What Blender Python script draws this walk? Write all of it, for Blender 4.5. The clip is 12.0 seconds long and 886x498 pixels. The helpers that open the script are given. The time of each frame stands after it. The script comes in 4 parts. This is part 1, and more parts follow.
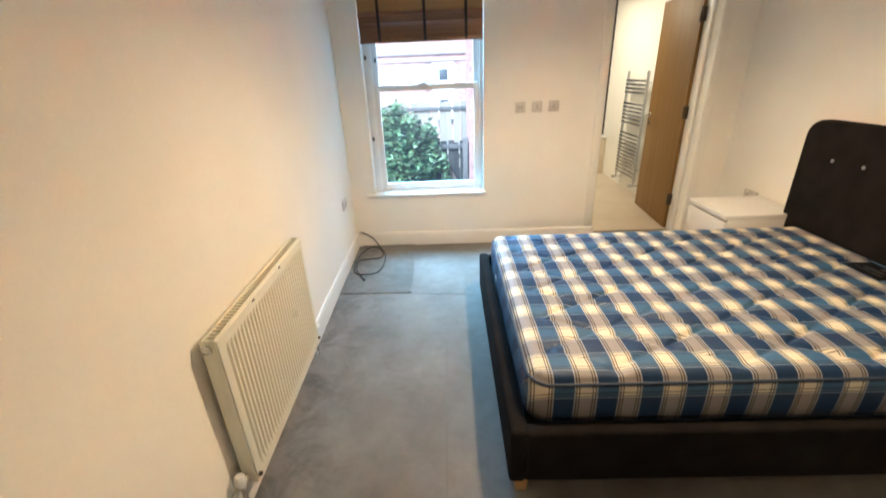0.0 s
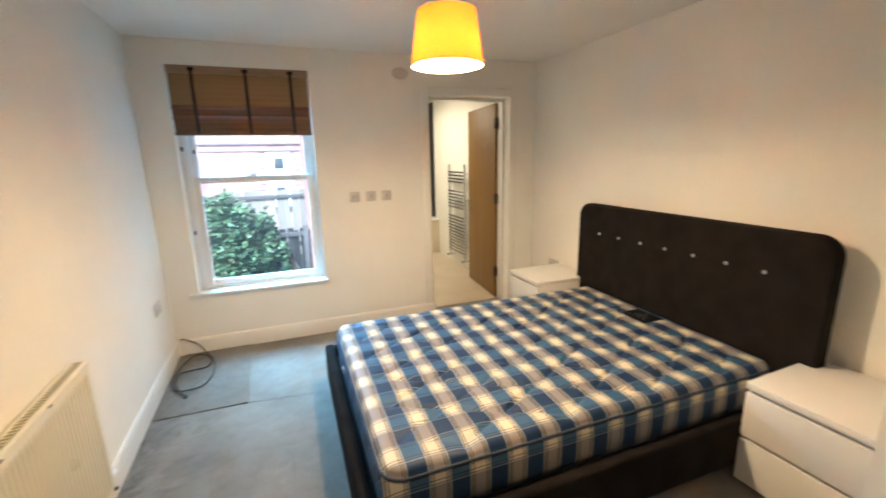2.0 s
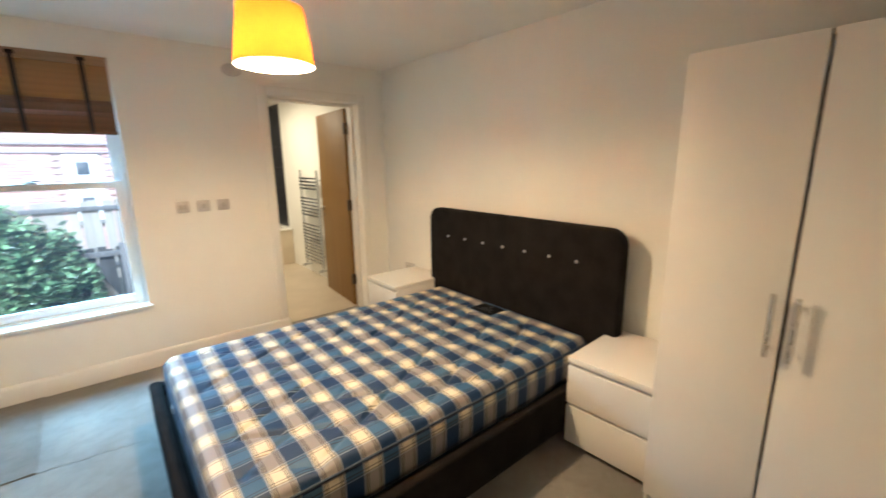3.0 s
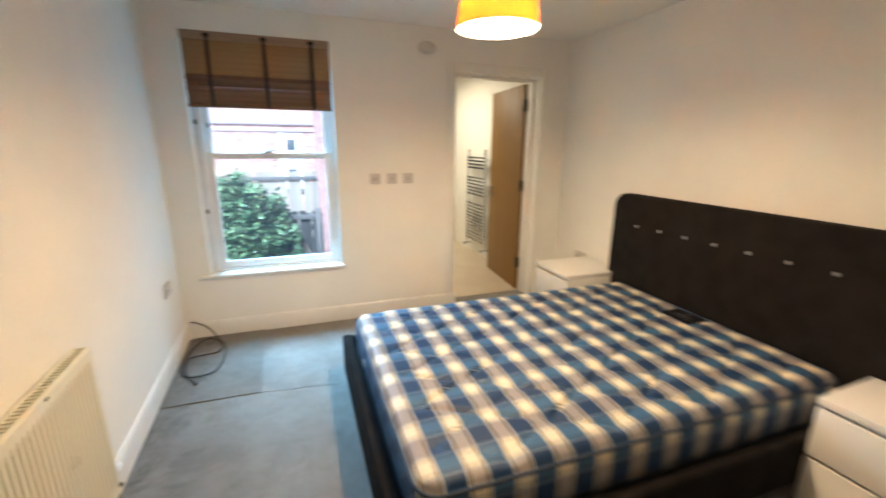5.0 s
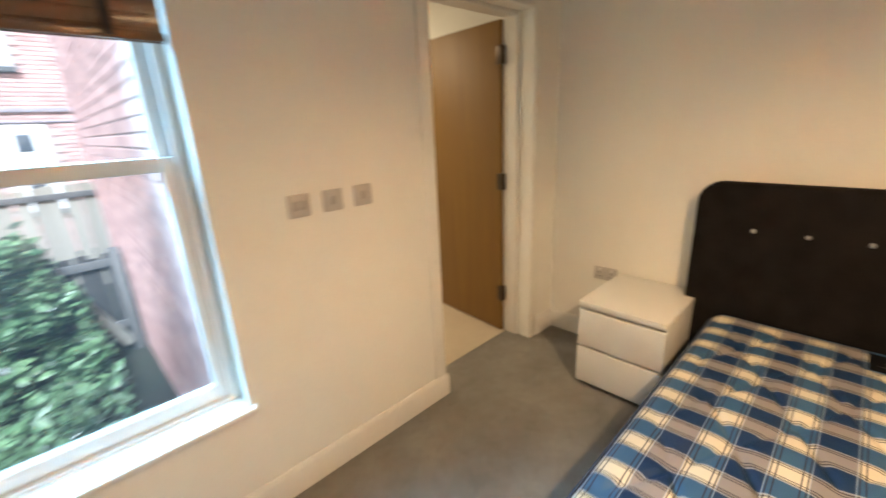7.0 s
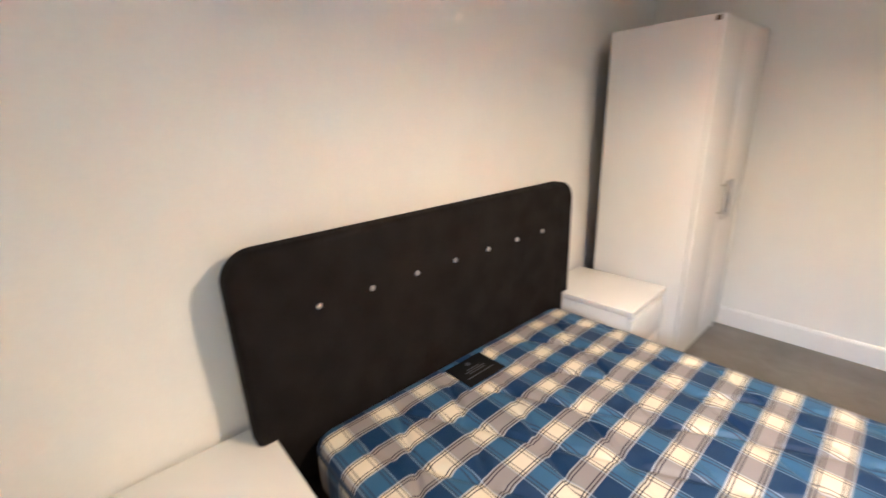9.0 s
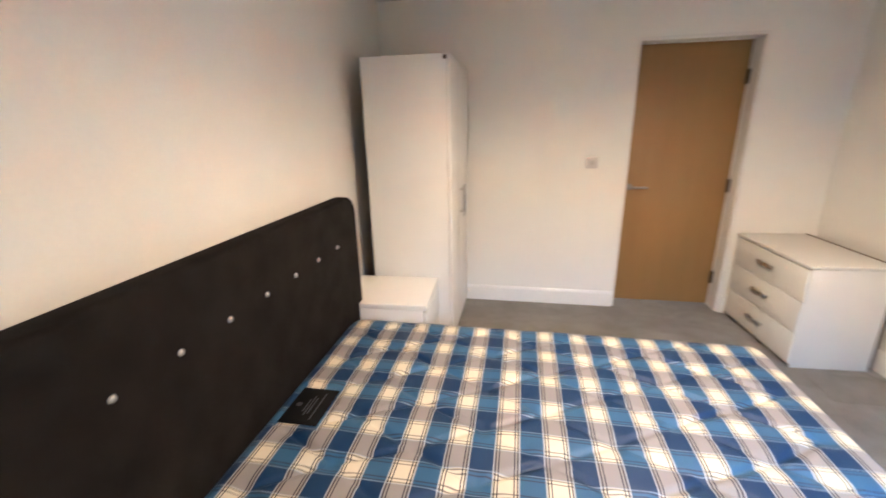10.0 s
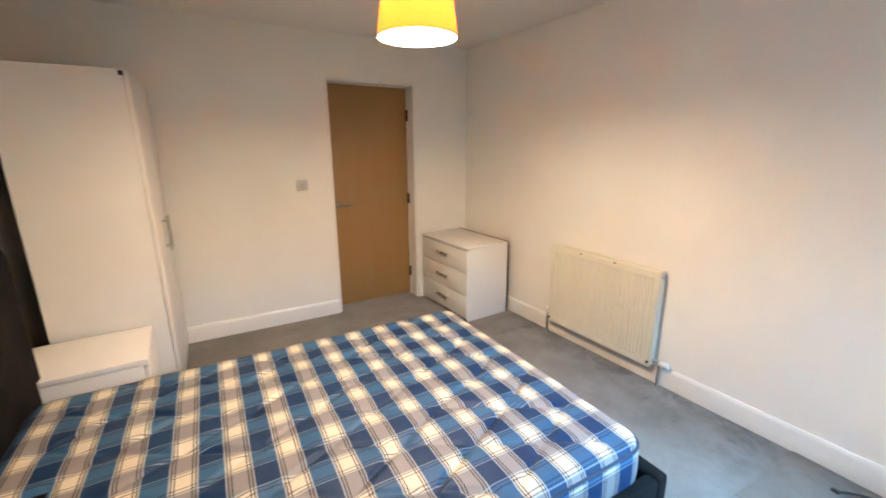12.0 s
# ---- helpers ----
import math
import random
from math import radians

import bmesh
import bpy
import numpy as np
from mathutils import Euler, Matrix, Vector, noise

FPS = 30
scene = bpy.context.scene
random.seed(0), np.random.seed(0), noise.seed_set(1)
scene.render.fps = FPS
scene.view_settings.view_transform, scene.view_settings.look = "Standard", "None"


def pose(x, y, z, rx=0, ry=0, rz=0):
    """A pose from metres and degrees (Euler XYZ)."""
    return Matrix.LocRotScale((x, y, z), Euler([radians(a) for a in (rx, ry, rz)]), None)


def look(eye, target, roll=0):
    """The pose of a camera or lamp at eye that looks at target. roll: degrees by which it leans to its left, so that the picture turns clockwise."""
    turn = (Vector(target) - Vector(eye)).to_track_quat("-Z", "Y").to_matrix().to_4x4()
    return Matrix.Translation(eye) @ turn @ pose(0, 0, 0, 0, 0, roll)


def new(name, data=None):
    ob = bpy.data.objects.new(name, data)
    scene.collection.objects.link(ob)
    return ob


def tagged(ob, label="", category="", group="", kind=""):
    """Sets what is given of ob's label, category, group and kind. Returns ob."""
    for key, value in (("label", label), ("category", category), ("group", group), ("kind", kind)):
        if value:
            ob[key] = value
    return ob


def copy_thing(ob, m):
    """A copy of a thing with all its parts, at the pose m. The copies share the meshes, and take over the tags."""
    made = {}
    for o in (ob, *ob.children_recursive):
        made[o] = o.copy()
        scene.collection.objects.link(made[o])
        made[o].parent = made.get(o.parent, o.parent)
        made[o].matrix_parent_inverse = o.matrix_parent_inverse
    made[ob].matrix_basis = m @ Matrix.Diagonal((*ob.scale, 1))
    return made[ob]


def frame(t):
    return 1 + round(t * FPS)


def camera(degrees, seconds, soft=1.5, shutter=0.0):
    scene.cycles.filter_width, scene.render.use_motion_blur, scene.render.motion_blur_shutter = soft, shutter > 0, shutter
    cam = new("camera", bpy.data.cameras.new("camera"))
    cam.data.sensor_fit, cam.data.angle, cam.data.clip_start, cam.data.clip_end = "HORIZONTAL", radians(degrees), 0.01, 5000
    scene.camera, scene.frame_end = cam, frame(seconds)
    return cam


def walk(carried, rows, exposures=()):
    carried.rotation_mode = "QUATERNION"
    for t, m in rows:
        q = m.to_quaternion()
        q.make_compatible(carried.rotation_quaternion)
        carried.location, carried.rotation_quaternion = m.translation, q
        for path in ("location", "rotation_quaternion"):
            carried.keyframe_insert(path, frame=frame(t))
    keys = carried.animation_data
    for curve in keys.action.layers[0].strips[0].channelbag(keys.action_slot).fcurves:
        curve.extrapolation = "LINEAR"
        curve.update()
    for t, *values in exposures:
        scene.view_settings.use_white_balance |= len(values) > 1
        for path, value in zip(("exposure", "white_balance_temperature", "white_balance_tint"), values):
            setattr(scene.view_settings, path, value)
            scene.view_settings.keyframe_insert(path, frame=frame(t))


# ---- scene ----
cam = camera(94.8, 12.0, 1.6, 0.5)
PATH = [
    (0, (0.919, 0.411, 1.489), (0.868, 2.247, 0.698), -2.4),
    (0.5, (0.872, 0.427, 1.487), (0.865, 2.335, 0.885), -2.3),
    (1, (0.899, 0.414, 1.528), (1.048, 2.347, 1.036), -1.8),
    (1.5, (0.935, 0.4, 1.531), (1.317, 2.31, 1.078), -1.5),
    (2, (0.976, 0.394, 1.524), (1.656, 2.222, 1.086), -1.3),
    (2.5, (1.048, 0.377, 1.514), (2.019, 2.072, 1.084), -1.2),
    (2.7, (1.035, 0.373, 1.522), (2.121, 1.997, 1.092), -1.0),
    (3.1, (1.068, 0.358, 1.525), (2.388, 1.85, 1.098), -0.7),
    (3.5, (1.078, 0.350, 1.540), (2.566, 1.72, 1.106), -0.5),
    (3.9, (1.067, 0.358, 1.555), (2.562, 1.705, 1.110), -0.2),
    (4.3, (1.033, 0.398, 1.544), (2.286, 1.887, 1.085), -0.2),
    (4.5, (1.024, 0.424, 1.527), (2.118, 2.03, 1.052), -0.2),
    (5, (0.912, 0.611, 1.479), (1.557, 2.439, 0.985), 0.4),
    (5.5, (0.87, 1.063, 1.476), (1.191, 2.982, 1.015), 0.7),
    (6, (0.774, 1.558, 1.455), (1.163, 3.446, 0.924), -0.2),
    (6.5, (0.755, 2.066, 1.472), (1.54, 3.816, 0.905), -1.5),
    (7, (0.856, 2.559, 1.476), (2.176, 3.939, 0.885), -2.7),
    (7.5, (1.08, 2.907, 1.44), (2.828, 3.655, 0.819), -3.2),
    (7.7, (1.158, 2.989, 1.435), (2.991, 3.504, 0.822), -3.0),
    (8.1, (1.365, 3.109, 1.430), (3.37, 3.139, 0.805), -3.0),
    (8.5, (1.68, 3.232, 1.442), (3.56, 2.643, 0.822), -2.7),
    (8.9, (1.978, 3.330, 1.460), (3.54, 2.175, 0.85), -2.4),
    (9.3, (2.154, 3.397, 1.497), (3.291, 1.876, 0.871), -2.1),
    (9.5, (2.187, 3.436, 1.477), (3.094, 1.763, 0.862), -2.0),
    (10, (2.308, 3.503, 1.498), (2.669, 1.626, 0.912), -1.2),
    (10.5, (2.467, 3.553, 1.497), (2.385, 1.635, 0.937), -1.0),
    (11, (2.513, 3.646, 1.5), (2.074, 1.766, 0.98), -0.8),
    (11.5, (2.483, 3.688, 1.51), (1.731, 1.902, 1.013), -0.4),
    (12, (2.445, 3.703, 1.506), (1.485, 2.019, 1.013), -0.3),
]
SKY, SUN, WINDOW, BULB, SHOWER = 0.15, 3.0, 21, 28.0, 9
EXPOSURES = [(0, 2.12, 5750, 11), (1.0, 2.09, 5800, 11), (2.5, 2.03, 5900, 11.5), (4.5, 2.06, 5850, 11.5), (5.5, 1.92, 5900, 12.5), (6.5, 1.74, 6600, 13.5), (7.5, 1.94, 6200, 14.5), (9.3, 2.36, 4950, 15.5), (10.5, 2.30, 5350, 16.5), (12, 2.08, 5550, 16)]
walk(cam, [(t, look(e, g, r)) for t, e, g, r in PATH], EXPOSURES)

# ---- world, sun, large lights, exposure ----
world = bpy.data.worlds.new("sky")
scene.world = world
world.use_nodes = True
wn, wl = world.node_tree.nodes, world.node_tree.links
sky = wn.new("ShaderNodeTexSky")
sky.sky_type = "NISHITA"
sky.sun_disc = False
sky.sun_elevation = radians(49)
sky.sun_rotation = radians(200)
sky.air_density, sky.dust_density = 1.2, 2.0
wn["Background"].inputs["Strength"].default_value = SKY
wl.new(sky.outputs[0], wn["Background"].inputs["Color"])


def lamp(name, kind, m, energy, color, **more):
    data = bpy.data.lights.new(name, kind)
    data.energy, data.color = energy, color
    for key, value in more.items():
        if key == "radius":
            data.shadow_soft_size = value
        if key == "angle":
            data.angle = value
        if key == "spread":
            data.spread = value
        if key == "size":
            data.shape, data.size, data.size_y = "RECTANGLE", value[0], value[1]
    ob = new(name, data)
    ob.matrix_world = m
    return ob


lamp("sun", "SUN", look((-4, -1.5, 11), (0, 7, 0)), SUN, (0.62, 0.83, 1.0), angle=radians(14))
lamp("bulb_light", "POINT", pose(1.671, 2.156, 1.972), BULB, (1.0, 0.70, 0.375), radius=0.055)
lamp("window_daylight", "AREA", look((0.52, 4.85, 2.10), (1.05, 3.50, 0.40)), WINDOW, (0.32, 0.70, 1.0), size=(1.3, 1.0), spread=radians(80))
lamp("shower_room_light", "AREA", look((2.30, 5.9, 2.34), (2.30, 5.9, 0)), SHOWER, (1.0, 0.82, 0.54), size=(0.7, 1.2))

# ---- materials ----


def material(name, base, rough=0.6, metal=0.0, vary=0.12, scale=6.0, grain=120.0, bump=0.1, depth=0.002, second=None, coat=0.0, stretch=(1, 1, 1), sheen=0.0, per_object=0.0, spec=0.5):
    """Two scales of noise over a base colour: broad blotches between base and second, and fine grain as relief."""
    m = bpy.data.materials.new(name)
    m.use_nodes = True
    n, l = m.node_tree.nodes, m.node_tree.links
    b = n["Principled BSDF"]
    b.inputs["Metallic"].default_value = metal
    b.inputs["Coat Weight"].default_value = coat
    b.inputs["Sheen Weight"].default_value = sheen
    b.inputs["Specular IOR Level"].default_value = spec
    tc = n.new("ShaderNodeTexCoord")
    mp = n.new("ShaderNodeMapping")
    mp.inputs["Scale"].default_value = stretch
    l.new(tc.outputs["Object"], mp.inputs["Vector"])
    big = n.new("ShaderNodeTexNoise")
    big.inputs["Scale"].default_value, big.inputs["Detail"].default_value = scale, 4
    fine = n.new("ShaderNodeTexNoise")
    fine.inputs["Scale"].default_value, fine.inputs["Detail"].default_value = grain, 3
    l.new(mp.outputs[0], big.inputs["Vector"])
    l.new(mp.outputs[0], fine.inputs["Vector"])
    second = second or tuple(c * (1 - vary) for c in base)
    mix = n.new("ShaderNodeMix")
    mix.data_type = "RGBA"
    mix.inputs[6].default_value, mix.inputs[7].default_value = (*base, 1), (*second, 1)
    ramp = n.new("ShaderNodeMapRange")
    ramp.inputs["From Min"].default_value, ramp.inputs["From Max"].default_value = 0.35, 0.68
    l.new(big.outputs[0], ramp.inputs["Value"])
    l.new(ramp.outputs[0], mix.inputs[0])
    out = mix.outputs[2]
    hue = n.new("ShaderNodeHueSaturation")
    l.new(out, hue.inputs["Color"])
    val = n.new("ShaderNodeMapRange")
    val.inputs["To Min"].default_value, val.inputs["To Max"].default_value = 1 - vary * 0.6, 1 + vary * 0.6
    l.new(fine.outputs[0], val.inputs["Value"])
    if per_object:
        info = n.new("ShaderNodeObjectInfo")
        shift = n.new("ShaderNodeMapRange")
        shift.inputs["To Min"].default_value, shift.inputs["To Max"].default_value = 1 - per_object, 1 + per_object
        l.new(info.outputs["Random"], shift.inputs["Value"])
        times = n.new("ShaderNodeMath")
        times.operation = "MULTIPLY"
        l.new(val.outputs[0], times.inputs[0])
        l.new(shift.outputs[0], times.inputs[1])
        l.new(times.outputs[0], hue.inputs["Value"])
    else:
        l.new(val.outputs[0], hue.inputs["Value"])
    l.new(hue.outputs[0], b.inputs["Base Color"])
    rr = n.new("ShaderNodeMapRange")
    rr.inputs["To Min"].default_value, rr.inputs["To Max"].default_value = max(0.03, rough - 0.08), min(1, rough + 0.08)
    l.new(big.outputs[0], rr.inputs["Value"])
    l.new(rr.outputs[0], b.inputs["Roughness"])
    if bump:
        bp = n.new("ShaderNodeBump")
        bp.inputs["Strength"].default_value, bp.inputs["Distance"].default_value = bump, depth
        l.new(fine.outputs[0], bp.inputs["Height"])
        l.new(bp.outputs[0], b.inputs["Normal"])
    return m


PAINT = material("wall_paint", (0.86, 0.845, 0.79), 0.75, vary=0.05, scale=1.6, grain=90, bump=0.12, depth=0.0012)
CEIL = material("ceiling_paint", (0.85, 0.835, 0.79), 0.85, vary=0.05, scale=1.2, grain=70, bump=0.1)
GLOSS = material("white_gloss_paint", (0.82, 0.80, 0.76), 0.32, vary=0.05, scale=4, grain=40, bump=0.08)
SASH = material("white_sash_paint", (0.80, 0.80, 0.79), 0.4, vary=0.06, scale=7, grain=60, bump=0.1)
LAMINATE = material("white_foil_board", (0.80, 0.785, 0.75), 0.42, vary=0.03, scale=3, grain=200, bump=0.03)
CHESTW = material("white_ash_board", (0.78, 0.765, 0.72), 0.45, vary=0.03, scale=3, grain=160, bump=0.04)
RADIATOR = material("radiator_enamel", (0.74, 0.715, 0.58), 0.3, vary=0.04, scale=3, grain=60, bump=0.03)
CARPET = material("grey_carpet", (0.315, 0.296, 0.270), 0.95, vary=0.40, scale=2.2, grain=380, bump=1.0, depth=0.008, second=(0.215, 0.200, 0.181), sheen=0.15, spec=0.1)
CARPET_B = material("grey_carpet_patch", (0.268, 0.251, 0.229), 0.95, vary=0.42, scale=4.4, grain=380, bump=1.0, depth=0.008, second=(0.215, 0.200, 0.181), sheen=0.15, spec=0.1)


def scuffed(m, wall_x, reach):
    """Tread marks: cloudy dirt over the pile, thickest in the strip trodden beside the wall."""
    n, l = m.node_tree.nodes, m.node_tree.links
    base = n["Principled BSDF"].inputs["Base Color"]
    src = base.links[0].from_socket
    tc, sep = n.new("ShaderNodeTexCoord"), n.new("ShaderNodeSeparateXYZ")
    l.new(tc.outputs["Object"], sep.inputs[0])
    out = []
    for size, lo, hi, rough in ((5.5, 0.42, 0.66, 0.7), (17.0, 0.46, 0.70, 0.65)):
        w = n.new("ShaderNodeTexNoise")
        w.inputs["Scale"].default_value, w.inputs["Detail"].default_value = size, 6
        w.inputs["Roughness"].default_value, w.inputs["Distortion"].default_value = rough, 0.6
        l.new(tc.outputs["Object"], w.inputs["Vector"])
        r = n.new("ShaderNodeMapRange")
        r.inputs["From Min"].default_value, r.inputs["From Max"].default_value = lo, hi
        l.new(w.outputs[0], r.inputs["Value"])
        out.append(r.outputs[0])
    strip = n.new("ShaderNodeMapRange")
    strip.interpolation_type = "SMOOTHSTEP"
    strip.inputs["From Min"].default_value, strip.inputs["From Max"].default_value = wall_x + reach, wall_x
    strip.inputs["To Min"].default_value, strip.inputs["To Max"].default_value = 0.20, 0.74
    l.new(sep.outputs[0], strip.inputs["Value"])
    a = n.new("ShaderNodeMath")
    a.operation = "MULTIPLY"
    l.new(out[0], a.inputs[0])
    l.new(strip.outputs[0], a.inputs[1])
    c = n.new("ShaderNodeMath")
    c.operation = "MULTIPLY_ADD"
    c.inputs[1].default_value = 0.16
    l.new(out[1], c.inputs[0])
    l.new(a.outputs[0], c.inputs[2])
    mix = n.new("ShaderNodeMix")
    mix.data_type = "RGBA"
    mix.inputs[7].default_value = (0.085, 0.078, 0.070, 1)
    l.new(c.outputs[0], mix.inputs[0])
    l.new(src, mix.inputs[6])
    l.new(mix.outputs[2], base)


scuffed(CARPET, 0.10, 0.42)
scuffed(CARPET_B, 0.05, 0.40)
FELT = material("charcoal_upholstery", (0.0150, 0.0128, 0.0120), 0.95, vary=0.35, scale=9, grain=700, bump=0.6, depth=0.0015, spec=0.08)
OAK = material("oak_veneer", (0.325, 0.188, 0.062), 0.5, vary=0.025, scale=2.0, grain=40, bump=0.04, second=(0.310, 0.178, 0.058), stretch=(6, 6, 0.8))
OAK_RED = material("reddish_oak_veneer", (0.23, 0.126, 0.030), 0.5, vary=0.05, scale=2.2, grain=26, bump=0.05, second=(0.210, 0.112, 0.032), stretch=(9, 9, 0.5), spec=0.4)
LEGWOOD = material("beech_leg", (0.50, 0.29, 0.12), 0.4, vary=0.2, scale=4, grain=40, bump=0.05, stretch=(6, 6, 1))
STEEL = material("brushed_steel", (0.62, 0.60, 0.57), 0.28, metal=1.0, vary=0.08, scale=8, grain=300, bump=0.03)
DULL = material("dull_nickel", (0.30, 0.27, 0.24), 0.38, metal=0.9, vary=0.08, scale=8, grain=300, bump=0.03)
CHROME = material("chrome", (0.60, 0.63, 0.67), 0.18, metal=1.0, vary=0.04, scale=5, grain=50, bump=0.0)
BUTTON = material("dull_silver_button", (0.45, 0.44, 0.43), 0.35, metal=0.7, vary=0.06, scale=20, grain=200, bump=0.02)
ROCKER = material("grey_rocker", (0.47, 0.445, 0.42), 0.4, metal=0.2, vary=0.05, scale=9, grain=260, bump=0.03)
SHADEBOARD = material("gap_shade_hardboard", (0.13, 0.068, 0.036), 0.7, vary=0.2, scale=6, grain=120, bump=0.1)
DARKMETAL = material("bronze_hinge", (0.10, 0.075, 0.055), 0.4, metal=0.8, vary=0.2, scale=20, grain=200, bump=0.05)
SOCKET = material("brushed_faceplate", (0.60, 0.57, 0.54), 0.35, metal=0.2, vary=0.06, scale=9, grain=260, bump=0.04)
WHITEPLASTIC = material("white_plastic", (0.80, 0.79, 0.76), 0.3, vary=0.03, scale=6, grain=60, bump=0.02)
BLACK = material("black_plastic", (0.006, 0.006, 0.007), 0.7, vary=0.2, scale=12, grain=120, bump=0.05, spec=0.12)
CABLE = material("dark_grey_cable", (0.035, 0.033, 0.03), 0.5, vary=0.2, scale=12, grain=120, bump=0.05)
# near-black that carries the shade of deep recesses in its colour
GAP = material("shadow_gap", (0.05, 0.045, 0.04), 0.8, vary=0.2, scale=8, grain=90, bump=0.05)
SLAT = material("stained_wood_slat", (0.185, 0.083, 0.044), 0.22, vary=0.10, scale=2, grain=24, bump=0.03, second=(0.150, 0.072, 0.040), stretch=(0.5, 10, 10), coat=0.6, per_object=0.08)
# same wood for the upper slats, with the lamp's golden light in the colour
SLAT_TOP = material("lamplit_wood_slat", (0.30, 0.165, 0.062), 0.36, vary=0.05, scale=2, grain=24, bump=0.03, second=(0.27, 0.145, 0.054), stretch=(0.5, 10, 10), coat=0.2, per_object=0.02)
RAILWOOD = material("pale_stained_rail", (0.33, 0.215, 0.125), 0.35, vary=0.2, scale=3, grain=30, bump=0.04, stretch=(0.6, 10, 10))
TAPE = material("dark_ladder_tape", (0.022, 0.014, 0.011), 0.8, vary=0.2, scale=30, grain=500, bump=0.2)
TILEFLOOR = material("beige_vinyl", (0.55, 0.47, 0.36), 0.35, vary=0.10, scale=3, grain=50, bump=0.04)
DARKTILE = material("dark_slate_tile", (0.035, 0.036, 0.042), 0.3, vary=0.25, scale=5, grain=70, bump=0.06, per_object=0.15)
CERAMIC = material("white_acrylic_bath", (0.80, 0.80, 0.78), 0.15, vary=0.03, scale=4, grain=40, bump=0.0)
BATHPANEL = material("cream_bath_panel", (0.66, 0.58, 0.45), 0.35, vary=0.06, scale=4, grain=40, bump=0.03)
BRICK = material("red_brick", (0.50, 0.285, 0.245), 0.85, vary=0.25, scale=5, grain=60, bump=0.5, depth=0.004, second=(0.56, 0.37, 0.33), per_object=0.22)
MORTAR = material("pale_mortar", (0.47, 0.36, 0.33), 0.9, vary=0.2, scale=6, grain=90, bump=0.4)
FENCE = material("weathered_fence_board", (0.050, 0.046, 0.043), 0.85, vary=0.3, scale=3, grain=40, bump=0.4, depth=0.004, stretch=(8, 8, 0.7), per_object=0.25)
GREYWOOD = material("silvered_board", (0.15, 0.145, 0.138), 0.85, vary=0.3, scale=3, grain=40, bump=0.4, stretch=(8, 8, 0.7), per_object=0.25)
PALEWOOD = material("bleached_fence_panel", (0.33, 0.30, 0.245), 0.85, vary=0.2, scale=3, grain=40, bump=0.3, stretch=(8, 8, 0.7), per_object=0.15)
GROUND = material("yard_earth", (0.040, 0.038, 0.030), 0.95, vary=0.35, scale=1.6, grain=30, bump=0.5, second=(0.026, 0.032, 0.020))
LEAF = material("ivy_leaf", (0.040, 0.086, 0.038), 0.36, vary=0.4, scale=4, grain=20, bump=0.1, second=(0.105, 0.175, 0.085))
STEM = material("ivy_stem", (0.075, 0.055, 0.04), 0.9, vary=0.3, scale=9, grain=60, bump=0.4)
BAND = material("weathered_brick_band", (0.30, 0.25, 0.26), 0.85, vary=0.2, scale=5, grain=60, bump=0.4)
ROOF = material("grey_roof_tile", (0.13, 0.12, 0.12), 0.8, vary=0.25, scale=4, grain=40, bump=0.4)


def cloth_material(name, one, two, through_it):
    """Thin woven cloth that lets a share of the light through."""
    m = bpy.data.materials.new(name)
    m.use_nodes = True
    n, l = m.node_tree.nodes, m.node_tree.links
    n.remove(n["Principled BSDF"])
    d, t, mix = n.new("ShaderNodeBsdfDiffuse"), n.new("ShaderNodeBsdfTranslucent"), n.new("ShaderNodeMixShader")
    tc, w = n.new("ShaderNodeTexCoord"), n.new("ShaderNodeTexNoise")
    w.inputs["Scale"].default_value = 240
    l.new(tc.outputs["Object"], w.inputs["Vector"])
    r = n.new("ShaderNodeMix")
    r.data_type = "RGBA"
    r.inputs[6].default_value, r.inputs[7].default_value = (*one, 1), (*two, 1)
    l.new(w.outputs[0], r.inputs[0])
    l.new(r.outputs[2], d.inputs["Color"])
    l.new(r.outputs[2], t.inputs["Color"])
    mix.inputs[0].default_value = through_it
    l.new(d.outputs[0], mix.inputs[1])
    l.new(t.outputs[0], mix.inputs[2])
    l.new(mix.outputs[0], n["Material Output"].inputs["Surface"])
    return m


def bulb_material():
    m = bpy.data.materials.new("lit_bulb_glass")
    m.use_nodes = True
    b = m.node_tree.nodes["Principled BSDF"]
    b.inputs["Emission Color"].default_value = (1.0, 0.80, 0.5, 1)
    b.inputs["Emission Strength"].default_value = 8
    return m


